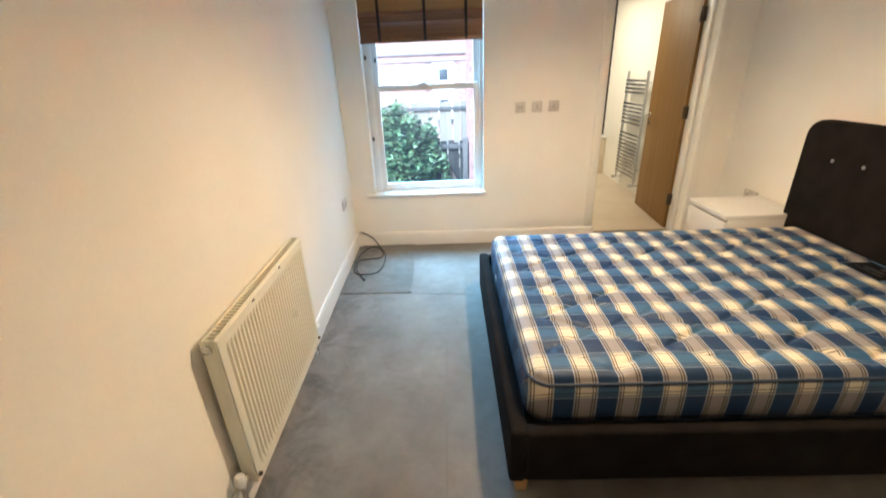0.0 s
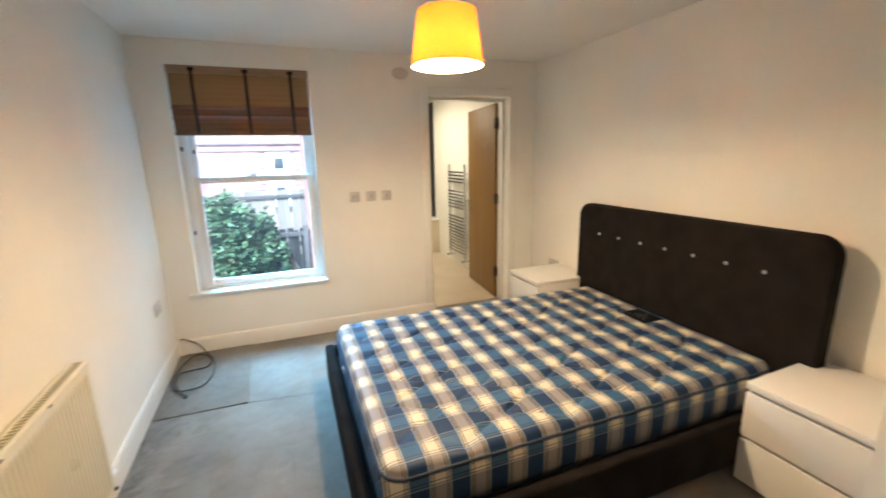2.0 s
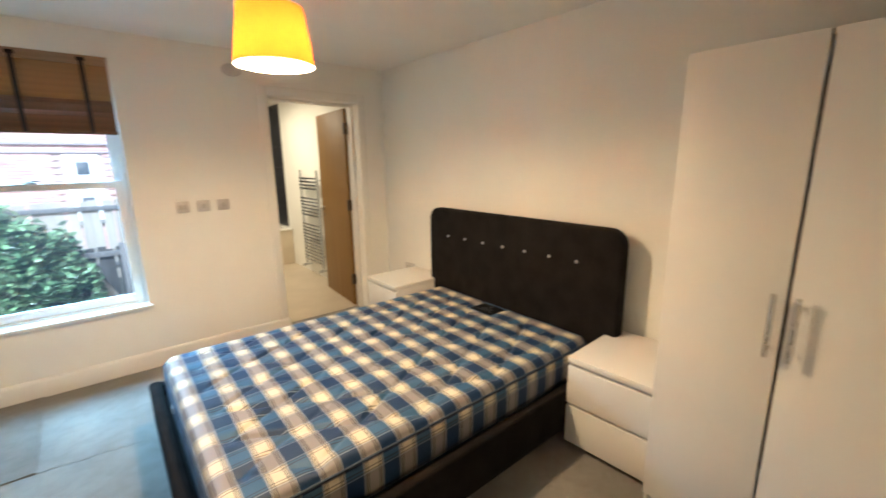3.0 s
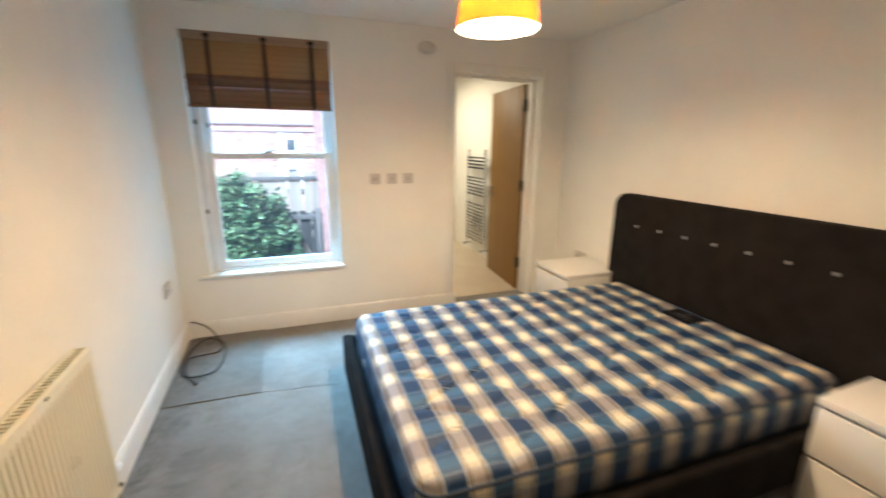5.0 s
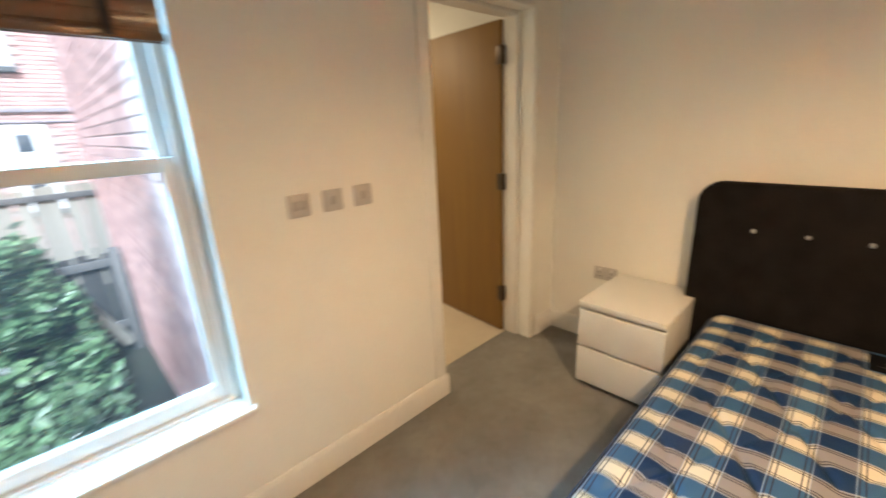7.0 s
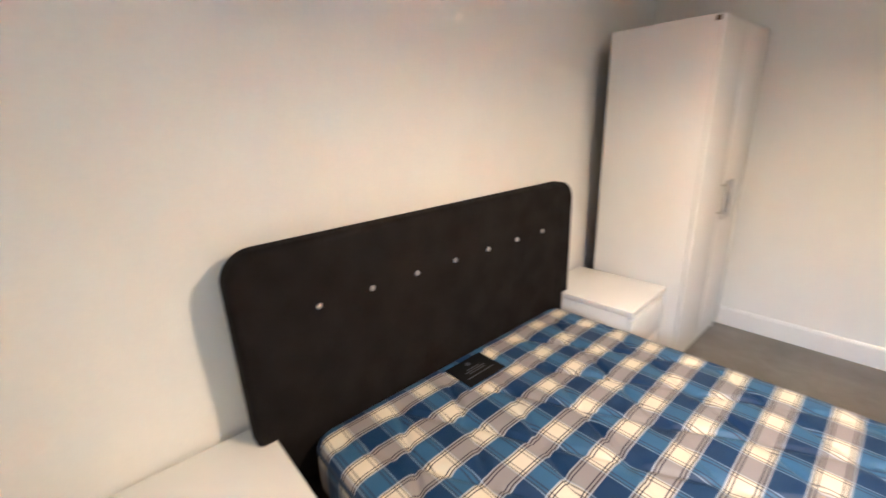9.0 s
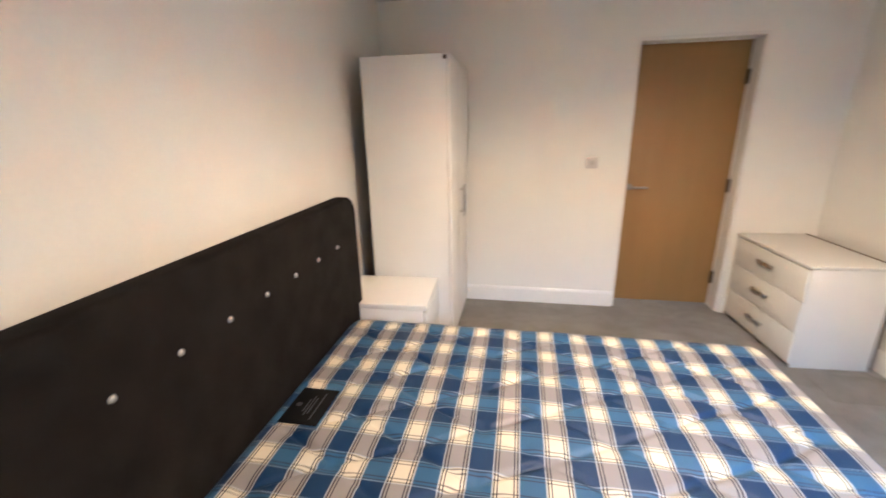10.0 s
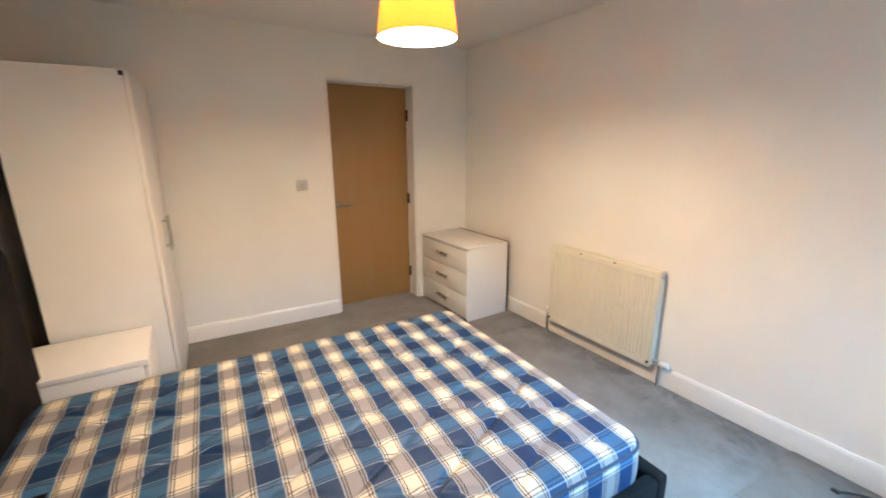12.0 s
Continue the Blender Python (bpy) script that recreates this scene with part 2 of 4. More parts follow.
def glass_material():
    m = bpy.data.materials.new("window_glass")
    m.use_nodes = True
    n, l = m.node_tree.nodes, m.node_tree.links
    n.remove(n["Principled BSDF"])
    g, t, mix, fr = n.new("ShaderNodeBsdfGlossy"), n.new("ShaderNodeBsdfTransparent"), n.new("ShaderNodeMixShader"), n.new("ShaderNodeFresnel")
    g.inputs["Roughness"].default_value = 0.02
    fr.inputs["IOR"].default_value = 1.45
    l.new(fr.outputs[0], mix.inputs[0])
    l.new(t.outputs[0], mix.inputs[1])
    l.new(g.outputs[0], mix.inputs[2])
    # a faint translucent film that puts pale daylight haze over the view
    veil, film, spread = n.new("ShaderNodeBsdfTranslucent"), n.new("ShaderNodeMixShader"), n.new("ShaderNodeTexNoise")
    veil.inputs["Color"].default_value = (0.78, 0.84, 0.88, 1)
    tc, amount = n.new("ShaderNodeTexCoord"), n.new("ShaderNodeMapRange")
    spread.inputs["Scale"].default_value = 3.0
    l.new(tc.outputs["Object"], spread.inputs["Vector"])
    amount.inputs["To Min"].default_value, amount.inputs["To Max"].default_value = 0.003, 0.009
    l.new(spread.outputs[0], amount.inputs["Value"])
    l.new(amount.outputs[0], film.inputs[0])
    l.new(mix.outputs[0], film.inputs[1])
    l.new(veil.outputs[0], film.inputs[2])
    l.new(film.outputs[0], n["Material Output"].inputs["Surface"])
    return m


def check_material():
    """Woven check: bands along x and y, each with fine edge lines."""
    m = bpy.data.materials.new("blue_check_ticking")
    m.use_nodes = True
    n, l = m.node_tree.nodes, m.node_tree.links
    b = n["Principled BSDF"]
    b.inputs["Roughness"].default_value = 0.5
    b.inputs["Specular IOR Level"].default_value = 0.32
    b.inputs["Sheen Weight"].default_value = 0.03
    tc, sep = n.new("ShaderNodeTexCoord"), n.new("ShaderNodeSeparateXYZ")
    l.new(tc.outputs["Object"], sep.inputs[0])

    def calc(op, a, c=None, d=None):
        k = n.new("ShaderNodeMath")
        k.operation = op
        for i, v in enumerate((a, c, d)):
            if v is None:
                continue
            if isinstance(v, (int, float)):
                k.inputs[i].default_value = v
            else:
                l.new(v, k.inputs[i])
        return k.outputs[0]

    def band(v, lo, hi, soft=0.012):
        up = n.new("ShaderNodeMapRange")
        up.inputs["From Min"].default_value, up.inputs["From Max"].default_value = lo - soft, lo + soft
        dn = n.new("ShaderNodeMapRange")
        dn.inputs["From Min"].default_value, dn.inputs["From Max"].default_value = hi + soft, hi - soft
        l.new(v, up.inputs["Value"])
        l.new(v, dn.inputs["Value"])
        return calc("MULTIPLY", up.outputs[0], dn.outputs[0])

    def mixed(f, a, c):
        k = n.new("ShaderNodeMix")
        k.data_type = "RGBA"
        l.new(f, k.inputs[0])
        for i, v in ((6, a), (7, c)):
            if isinstance(v, tuple):
                k.inputs[i].default_value = (*v, 1)
            else:
                l.new(v, k.inputs[i])
        return k.outputs[2]

    # the border strip below the welt is a separate piece, cut half a check off
    border = calc("MULTIPLY", calc("LESS_THAN", sep.outputs[2], 0.186), -0.5 * CHECK_Y)
    fold = calc("MULTIPLY", calc("MINIMUM", sep.outputs[2], 0.19), 0.85)
    across, along = sep.outputs[0], calc("ADD", calc("ADD", sep.outputs[1], fold), border)
    u = calc("FRACT", calc("ADD", calc("DIVIDE", across, CHECK_X), PHASE_X))
    v = calc("FRACT", calc("ADD", calc("DIVIDE", along, CHECK_Y), PHASE_Y))
    cu, cv = band(u, 0.26, 0.74), band(v, 0.25, 0.75)
    dark = mixed(cv, (0.0055, 0.030, 0.090), (0.036, 0.104, 0.205))
    pale = mixed(cv, (0.265, 0.240, 0.232), (0.68, 0.605, 0.465))
    col = mixed(cu, dark, pale)
    for q, spots, most in ((u, (0.285, 0.345, 0.655, 0.715), 0.97), (v, (0.275, 0.345, 0.655, 0.725), 0.72)):
        for s in spots:
            f = calc("MULTIPLY", band(q, s - 0.012, s + 0.012, 0.006), most)
            col = mixed(f, col, (0.018, 0.010, 0.024))
    for s in (0.245, 0.755):
        f = calc("MULTIPLY", band(v, s - 0.008, s + 0.008, 0.007), 0.45)
        col = mixed(f, col, (0.42, 0.50, 0.62))
        f = calc("MULTIPLY", band(u, s - 0.010, s + 0.010, 0.007), 0.6)
        col = mixed(f, col, (0.60, 0.60, 0.62))
    weave = n.new("ShaderNodeTexNoise")
    weave.inputs["Scale"].default_value = 900
    l.new(tc.outputs["Object"], weave.inputs["Vector"])
    bp = n.new("ShaderNodeBump")
    bp.inputs["Strength"].default_value, bp.inputs["Distance"].default_value = 0.35, 0.001
    l.new(weave.outputs[0], bp.inputs["Height"])
    l.new(bp.outputs[0], b.inputs["Normal"])
    l.new(col, b.inputs["Base Color"])
    return m


SHADE = cloth_material("yellow_fabric_shade", (0.82, 0.39, 0.085), (0.78, 0.36, 0.08), 0.38)
LINING = cloth_material("white_shade_lining", (0.86, 0.84, 0.80), (0.84, 0.82, 0.78), 0.42)
BULBGLASS, GLASS = bulb_material(), glass_material()
CHECK_X, CHECK_Y = 0.1566, 0.181
PHASE_X, PHASE_Y = 0.5 - (2.632 - 2.186) / CHECK_X, 0.5 - (2.191 - 2.2675) / CHECK_Y - 0.85 * 0.19 / CHECK_Y
CHECKS = check_material()

# ---- mesh helpers ----


def finish(name, bm, mat, parent=None, smooth=0.6):
    """Links a bmesh as one mesh object; faces meeting under the angle are shaded smooth."""
    bm.normal_update()
    for e in bm.edges:
        e.smooth = len(e.link_faces) == 2 and e.calc_face_angle(3.2) < smooth
    for f in bm.faces:
        f.smooth = smooth > 0
    me = bpy.data.meshes.new(name)
    bm.to_mesh(me)
    bm.free()
    me.materials.append(mat)
    ob = new(name, me)
    if parent:
        ob.parent = parent
    return ob


def part(name, bm, mat, parent, label="", smooth=0.6):
    ob = finish(name, bm, mat, parent, smooth)
    if label:
        ob["label"] = label
    return ob


def thing(name, at, label, category, group="", kind="", turn=0):
    ob = new(name)
    ob.empty_display_size = 0.1
    ob.matrix_world = pose(*at, 0, 0, turn)
    return tagged(ob, label, category, group, kind)


def box(lo, hi, bevel=0.0, seg=2, bm=None):
    bm = bm or bmesh.new()
    c = [(a + b) / 2 for a, b in zip(lo, hi)]
    s = [abs(b - a) for a, b in zip(lo, hi)]
    made = bmesh.ops.create_cube(bm, size=1, matrix=Matrix.Translation(c) @ Matrix.Diagonal((*s, 1)))
    if bevel:
        edges = list({e for v in made["verts"] for e in v.link_edges})
        bmesh.ops.bevel(bm, geom=edges, offset=min(bevel, min(s) * 0.48), segments=seg, affect="EDGES", profile=0.5)
    return bm


def tube(points, radius, sides=10, bm=None, closed=False):
    """A round bar along a line of points."""
    bm = bm or bmesh.new()
    pts = [Vector(p) for p in points]
    rings = []
    up = Vector((0, 0, 1))
    for i, p in enumerate(pts):
        a, b = pts[max(i - 1, 0)], pts[min(i + 1, len(pts) - 1)]
        d = (b - a).normalized()
        s = d.cross(up if abs(d.z) < 0.95 else Vector((1, 0, 0))).normalized()
        w = s.cross(d)
        rings.append([bm.verts.new(p + radius * (math.cos(t) * s + math.sin(t) * w)) for t in [2 * math.pi * k / sides for k in range(sides)]])
    for r0, r1 in zip(rings, rings[1:]):
        for k in range(sides):
            bm.faces.new((r0[k], r0[(k + 1) % sides], r1[(k + 1) % sides], r1[k]))
    bm.faces.new(rings[0][::-1])
    bm.faces.new(rings[-1])
    bmesh.ops.recalc_face_normals(bm, faces=bm.faces)
    return bm


def lathe(profile, sides=32, bm=None, m=None):
    """Turns (radius, height) pairs round z."""
    bm = bm or bmesh.new()
    m = m or Matrix.Identity(4)
    rings = []
    for r, z in profile:
        if r < 1e-6:
            rings.append([bm.verts.new(m @ Vector((0, 0, z)))])
        else:
            rings.append([bm.verts.new(m @ Vector((r * math.cos(2 * math.pi * k / sides), r * math.sin(2 * math.pi * k / sides), z))) for k in range(sides)])
    for a, b in zip(rings, rings[1:]):
        for k in range(sides):
            q = (k + 1) % sides
            loop = [a[0] if len(a) == 1 else a[k], *([] if len(a) == 1 else [a[q]]), b[0] if len(b) == 1 else b[q], *([] if len(b) == 1 else [b[k]])]
            if len(set(loop)) > 2:
                bm.faces.new(loop)
    bmesh.ops.recalc_face_normals(bm, faces=bm.faces)
    return bm


def outline(points, axis, lo, hi, bevel=0.0, seg=2):
    """A flat outline pushed through from lo to hi along an axis (0 x, 1 y, 2 z)."""
    bm = bmesh.new()

    def at(p, d):
        q = list(p)
        q.insert(axis, d)
        return q
    a = [bm.verts.new(at(p, lo)) for p in points]
    b = [bm.verts.new(at(p, hi)) for p in points]
    n = len(points)
    ends = [bm.faces.new(a), bm.faces.new(b[::-1])]
    for i in range(n):
        bm.faces.new((a[i], b[i], b[(i + 1) % n], a[(i + 1) % n]))
    bmesh.ops.recalc_face_normals(bm, faces=bm.faces)
    if bevel:
        edges = list({e for f in ends for e in f.edges})
        bmesh.ops.bevel(bm, geom=edges, offset=bevel, segments=seg, affect="EDGES", profile=0.5)
    return bm


def rounded(w, h, r, n=7, corners=(1, 1, 1, 1)):
    """A rectangle about the origin with rounded corners: lower left, lower right, upper right, upper left."""
    pts = []
    for (sx, sy, a), on in zip(((-1, -1, 180), (1, -1, 270), (1, 1, 0), (-1, 1, 90)), corners):
        if not on:
            pts.append((sx * w / 2, sy * h / 2))
            continue
        for k in range(n + 1):
            t = radians(a + 90 * k / n)
            pts.append((sx * (w / 2 - r) + r * math.cos(t), sy * (h / 2 - r) + r * math.sin(t)))
    return pts


# ---- the room ----
XW, XE, YS, YN, H = 0.06, 3.362, 0.145, 4.008, 2.39
WX0, WX1, WZ0, WZ1 = 0.225, 1.208, 0.497, 2.220
DX0, DX1, DZ = 2.212, 3.035, 2.068
SX0, SX1, SZ = 0.705, 1.523, 2.050


def xw(y):
    """The west wall's face: it runs about two degrees out of square."""
    return 0.058 + (2.6 - y) * 0.035


def xe(y):
    """The east wall's face, a little out of square too."""
    return 3.325 + (3.7 - y) * 0.026


def structure(name, bm, mat, label, category):
    return tagged(finish(name, bm, mat), label, category, kind="structure")


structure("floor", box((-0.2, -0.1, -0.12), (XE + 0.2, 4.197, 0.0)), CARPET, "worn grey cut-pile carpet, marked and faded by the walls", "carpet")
structure("ceiling", box((-0.2, -0.25, H), (XE + 0.2, YN + 0.2, H + 0.15)), CEIL, "plain white painted plaster ceiling", "ceiling")
structure("wall_west", outline([(xw(YS), YS), (xw(YN), YN), (-0.2, YN), (-0.2, YS)], 2, 0, H), PAINT, "white painted plaster wall behind the radiator", "wall")
structure("wall_east", outline([(xe(YS), YS), (XE + 0.2, YS), (XE + 0.2, YN), (xe(YN), YN)], 2, 0, H), PAINT, "white painted plaster wall behind the bed", "wall")


def wall_y(name, y0, y1, x0, x1, holes, label):
    """A wall across y with holes (x0, x1, z0, z1), in order of x."""
    bm = bmesh.new()
    x = x0
    for a, b, z0, z1 in holes:
        box((x, y0, 0), (a, y1, H), bm=bm)
        if z0 > 0:
            box((a, y0, 0), (b, y1, z0), bm=bm)
        if z1 < H:
            box((a, y0, z1), (b, y1, H), bm=bm)
        x = b
    box((x, y0, 0), (x1, y1, H), bm=bm)
    bmesh.ops.remove_doubles(bm, verts=bm.verts, dist=1e-5)
    structure(name, bm, PAINT, label, "wall")


wall_y("wall_north", YN, YN + 0.20, -0.2, XE + 0.2, [(WX0, WX1, WZ0, WZ1), (DX0, DX1, 0, DZ)], "white painted wall with a sash window and an open doorway")
wall_y("wall_south", YS - 0.31, YS, -0.2, XE + 0.2, [(SX0, SX1, 0, SZ)], "white painted wall with a closed oak door")


def skirting(name, a, b, side, h=0.13):
    """A board along a wall from a to b, with a stepped top; side is the way it stands out."""
    ax, bx = Vector((*a, 0)), Vector((*b, 0))
    d, s = (bx - ax).normalized(), Vector((*side, 0))
    profile = ((0, 0), (0.017, 0), (0.017, h - 0.022), (0.013, h - 0.010), (0.007, h), (0, h))
    bm = bmesh.new()
    ends = [[bm.verts.new(p + s * o + Vector((0, 0, z))) for o, z in profile] for p in (ax, bx)]
    for i in range(len(profile)):
        k = (i + 1) % len(profile)
        bm.faces.new((ends[0][i], ends[0][k], ends[1][k], ends[1][i]))
    bm.faces.new(ends[0])
    bm.faces.new(ends[1][::-1])
    bmesh.ops.recalc_face_normals(bm, faces=bm.faces)
    structure(name, bm, GLOSS, "white gloss painted skirting board", "skirting")


skirting("baseboard_north", (xw(YN) + 0.018, YN), (DX0 - 0.002, YN), (0, -1))
skirting("baseboard_north_stub", (DX1 + 0.075, YN), (xe(YN) - 0.018, YN), (0, -1))
skirting("baseboard_west", (xw(YS), YS), (xw(YN), YN), (0.9994, 0.035))
skirting("baseboard_east", (xe(YS), YS), (xe(YN), YN), (-0.9997, -0.026))
skirting("baseboard_south_b", (SX1 + 0.001, YS), (xe(YS) - 0.018, YS), (0, 1))
skirting("baseboard_south_a", (xw(YS) + 0.02, YS), (SX0 - 0.001, YS), (0, 1))
skirting("baseboard_reveal", (DX0, YN - 0.017), (DX0, YN + 0.15), (1, 0))

# carpet pieces laid by the window corner, a few millimetres proud
structure("carpet_patch", outline([(0.06, 3.066), (0.595, 3.058), (0.560, YN - 0.018), (0.06, YN - 0.018)], 2, 0.0, 0.008, 0.003), CARPET_B, "square-cut grey carpet offcut laid in the corner", "carpet")

structure("carpet_patch_small", box((0.145, 0.98, 0.0), (0.575, 1.26, 0.0045), 0.004, 1), CARPET_B, "small rectangle of carpet let in beside the chest", "carpet")

structure("carpet_seam", box((0.862, 1.28, 0.0), (0.868, 2.55, 0.003), 0.001, 1), CARPET_B, "raised joint line in the carpet", "carpet")

random.seed(21)
structure("carpet_crease", tube([(0.56 + 0.055 * k, 3.060 - 0.006 * k + random.uniform(-0.008, 0.008), 0.0) for k in range(10)], 0.0022, 6), CARPET_B, "crease across the carpet before the offcut", "carpet")

# ---- doors ----


def lever(parent, x, y, z, sx, sy, mat=STEEL):
    """A bent lever on a round rose; sx, sy: which way it runs and stands out."""
    bm = lathe([(0, 0), (0.026, 0), (0.026, 0.006), (0.022, 0.009), (0, 0.009)], 20, m=pose(x, y, z, -90 if sy > 0 else 90))
    rose = part("rose", bm, mat, parent)
    part("door_handle", tube([(x, y + sy * 0.006, z), (x, y + sy * 0.045, z), (x + sx * 0.012, y + sy * 0.052, z), (x + sx * 0.13, y + sy * 0.052, z)], 0.0095, 10), mat, parent, "brushed steel lever handle")
    return rose


def hinge(parent, x, y, z):
    bm = box((x - 0.012, y - 0.016, z - 0.05), (x + 0.012, y + 0.016, z + 0.05), 0.002)
    tube([(x, y - 0.016, z - 0.052), (x, y - 0.016, z + 0.052)], 0.008, 8, bm)
    part("hinge", bm, DARKMETAL, parent)


door = thing("door_1", (0, 0, 0), "closed flush oak-veneer door in a white frame", "door", kind="structure")
part("leaf", box((SX0 + 0.024, -0.044, 0.010), (SX1 - 0.024, 0.0, SZ - 0.026), 0.002), OAK, door, "flush oak-veneer leaf")
bm = box((SX0, -0.10, 0), (SX0 + 0.022, YS - 0.002, SZ), 0.002)
box((SX1 - 0.022, -0.10, 0), (SX1, YS - 0.002, SZ), 0.002, bm=bm)
box((SX0 + 0.022, -0.10, SZ - 0.023), (SX1 - 0.022, YS - 0.002, SZ), 0.002, bm=bm)
part("frame", bm, GLOSS, door, "white gloss door lining")
bm = box((SX0 + 0.0225, 0.002, 0), (SX0 + 0.028, 0.014, SZ - 0.024))
part("stop_bead", bm, GLOSS, door)
for z in (0.25, 1.0, 1.78):
    hinge(door, SX0 + 0.026, 0.012, z)
lever(door, SX1 - 0.075, 0.0, 0.985, -1, 1, DULL)

door2 = thing("door_2", (3.012, 4.205, 0), "open flush oak-veneer door with dark hinges", "door", kind="structure", turn=-4.8)
part("leaf", box((-0.022, 0.012, 0.010), (0.022, 0.835, 2.042), 0.002), OAK_RED, door2, "reddish oak-veneer leaf standing open")
for z in (0.30, 1.09, 1.85):
    bm = box((-0.026, -0.012, z - 0.052), (0.006, 0.040, z + 0.052), 0.002)
    tube([(-0.026, 0.006, z - 0.055), (-0.026, 0.006, z + 0.055)], 0.009, 8, bm)
    part("hinge", bm, DARKMETAL, door2)
bm = lathe([(0, 0), (0.026, 0), (0.026, 0.006), (0.022, 0.009), (0, 0.009)], 20, m=pose(-0.022, 0.775, 1.0, 0, -90))
lathe([(0, 0), (0.020, 0), (0.020, 0.005), (0, 0.005)], 16, bm, pose(-0.022, 0.775, 0.92, 0, -90))
part("rose", bm, STEEL, door2)
part("door_handle", tube([(-0.028, 0.775, 1.0), (-0.068, 0.775, 1.0), (-0.075, 0.762, 1.0), (-0.075, 0.650, 1.0)], 0.009, 10), STEEL, door2, "brushed steel lever handle")
bm = box((DX0, YN + 0.15, 0), (DX0 + 0.025, YN + 0.205, DZ), 0.003)
box((DX1 - 0.020, YN + 0.10, 0), (DX1, YN + 0.205, DZ), 0.003, bm=bm)
box((DX0 + 0.025, YN + 0.10, DZ - 0.02), (DX1 - 0.020, YN + 0.205, DZ), 0.003, bm=bm)
part("frame", bm, GLOSS, door2).matrix_parent_inverse = door2.matrix_world.inverted()
bm = box((DX0 - 0.075, YN - 0.012, 0.131), (DX0 - 0.001, YN, DZ + 0.075), 0.005)
box((DX1 + 0.001, YN - 0.012, 0), (DX1 + 0.075, YN, DZ + 0.075), 0.005, bm=bm)
box((DX0 - 0.001, YN - 0.012, DZ + 0.001), (DX1 + 0.001, YN, DZ + 0.075), 0.005, bm=bm)
part("architrave", bm, PAINT, door2).matrix_parent_inverse = door2.matrix_world.inverted()

# ---- sash window ----
win = thing("window_1", (0, 0, 0), "white painted timber sliding sash window with a deep sill", "window", kind="structure")
GY = YN + 0.105
bm = box((WX0, GY - 0.02, WZ0), (WX0 + 0.052, GY + 0.09, WZ1), 0.004)
box((WX1 - 0.024, GY - 0.02, WZ0), (WX1, GY + 0.09, WZ1), 0.004, bm=bm)
box((WX0 + 0.052, GY - 0.02, WZ1 - 0.05), (WX1 - 0.024, GY + 0.09, WZ1), 0.004, bm=bm)
box((WX0 + 0.052, GY - 0.02, WZ0), (WX1 - 0.024, GY + 0.09, WZ0 + 0.019), 0.004, bm=bm)
for x in (WX0 + 0.052, WX1 - 0.024 - 0.012):
    box((x, GY - 0.018, WZ0 + 0.0195), (x + 0.012, GY - 0.004, WZ1 - 0.05), 0.003, bm=bm)
part("window_frame", bm, SASH, win)


def sash(name, y, z0, z1, bottom, top):
    x0, x1, s = WX0 + 0.056, WX1 - 0.028, 0.047
    bm = box((x0, y, z0), (x0 + s, y + 0.036, z1), 0.004)
    box((x1 - s, y, z0), (x1, y + 0.036, z1), 0.004, bm=bm)
    box((x0 + s, y, z0), (x1 - s, y + 0.036, z0 + bottom), 0.004, bm=bm)
    box((x0 + s, y, z1 - top), (x1 - s, y + 0.036, z1), 0.004, bm=bm)
    fr = part(name, bm, SASH, win)
    pane = part("pane", box((x0 + s - 0.006, y + 0.016, z0 + bottom - 0.006), (x1 - s + 0.006, y + 0.020, z1 - top + 0.006)), GLASS, fr, smooth=0)
    pane.visible_shadow = False
    return fr


sash("lower_sash", GY, WZ0 + 0.020, 1.412, 0.055, 0.046)
sash("upper_sash", GY + 0.042, 1.365, WZ1 - 0.052, 0.046, 0.05)
bm = outline(rounded(0.075, 0.022, 0.010), 2, 1.411, 1.420, 0.003)
bmesh.ops.translate(bm, vec=(0.70, GY + 0.018, 0), verts=bm.verts)
tube([(0.69, GY + 0.018, 1.420), (0.725, GY + 0.010, 1.430), (0.75, GY + 0.018, 1.428)], 0.006, 8, bm)
part("sash_catch", bm, DULL, win, "small steel sash fastener")
for x, y, z in ((WX0 + 0.020, GY - 0.021, 1.63), (WX0 + 0.090, GY + 0.041, 1.61), (WX0 + 0.022, GY - 0.021, 0.98)):
    bm = lathe([(0, 0), (0.013, 0), (0.013, 0.008), (0.008, 0.014), (0, 0.014)], 14, m=pose(x, y, z, 90) @ Matrix.Diagonal((0.8, 1.5, 1, 1)))
    part("sash_stop", bm, GREYWOOD, win, "small greyish sash stop")
part("window_sill", box((WX0 - 0.070, YN - 0.035, WZ0 - 0.018), (WX1 + 0.022, YN, WZ0 + 0.006), 0.006), GLOSS, win)
part("sill_board", box((WX0 + 0.001, YN, WZ0), (WX1 - 0.001, GY - 0.02, WZ0 + 0.006), 0.002), GLOSS, win)

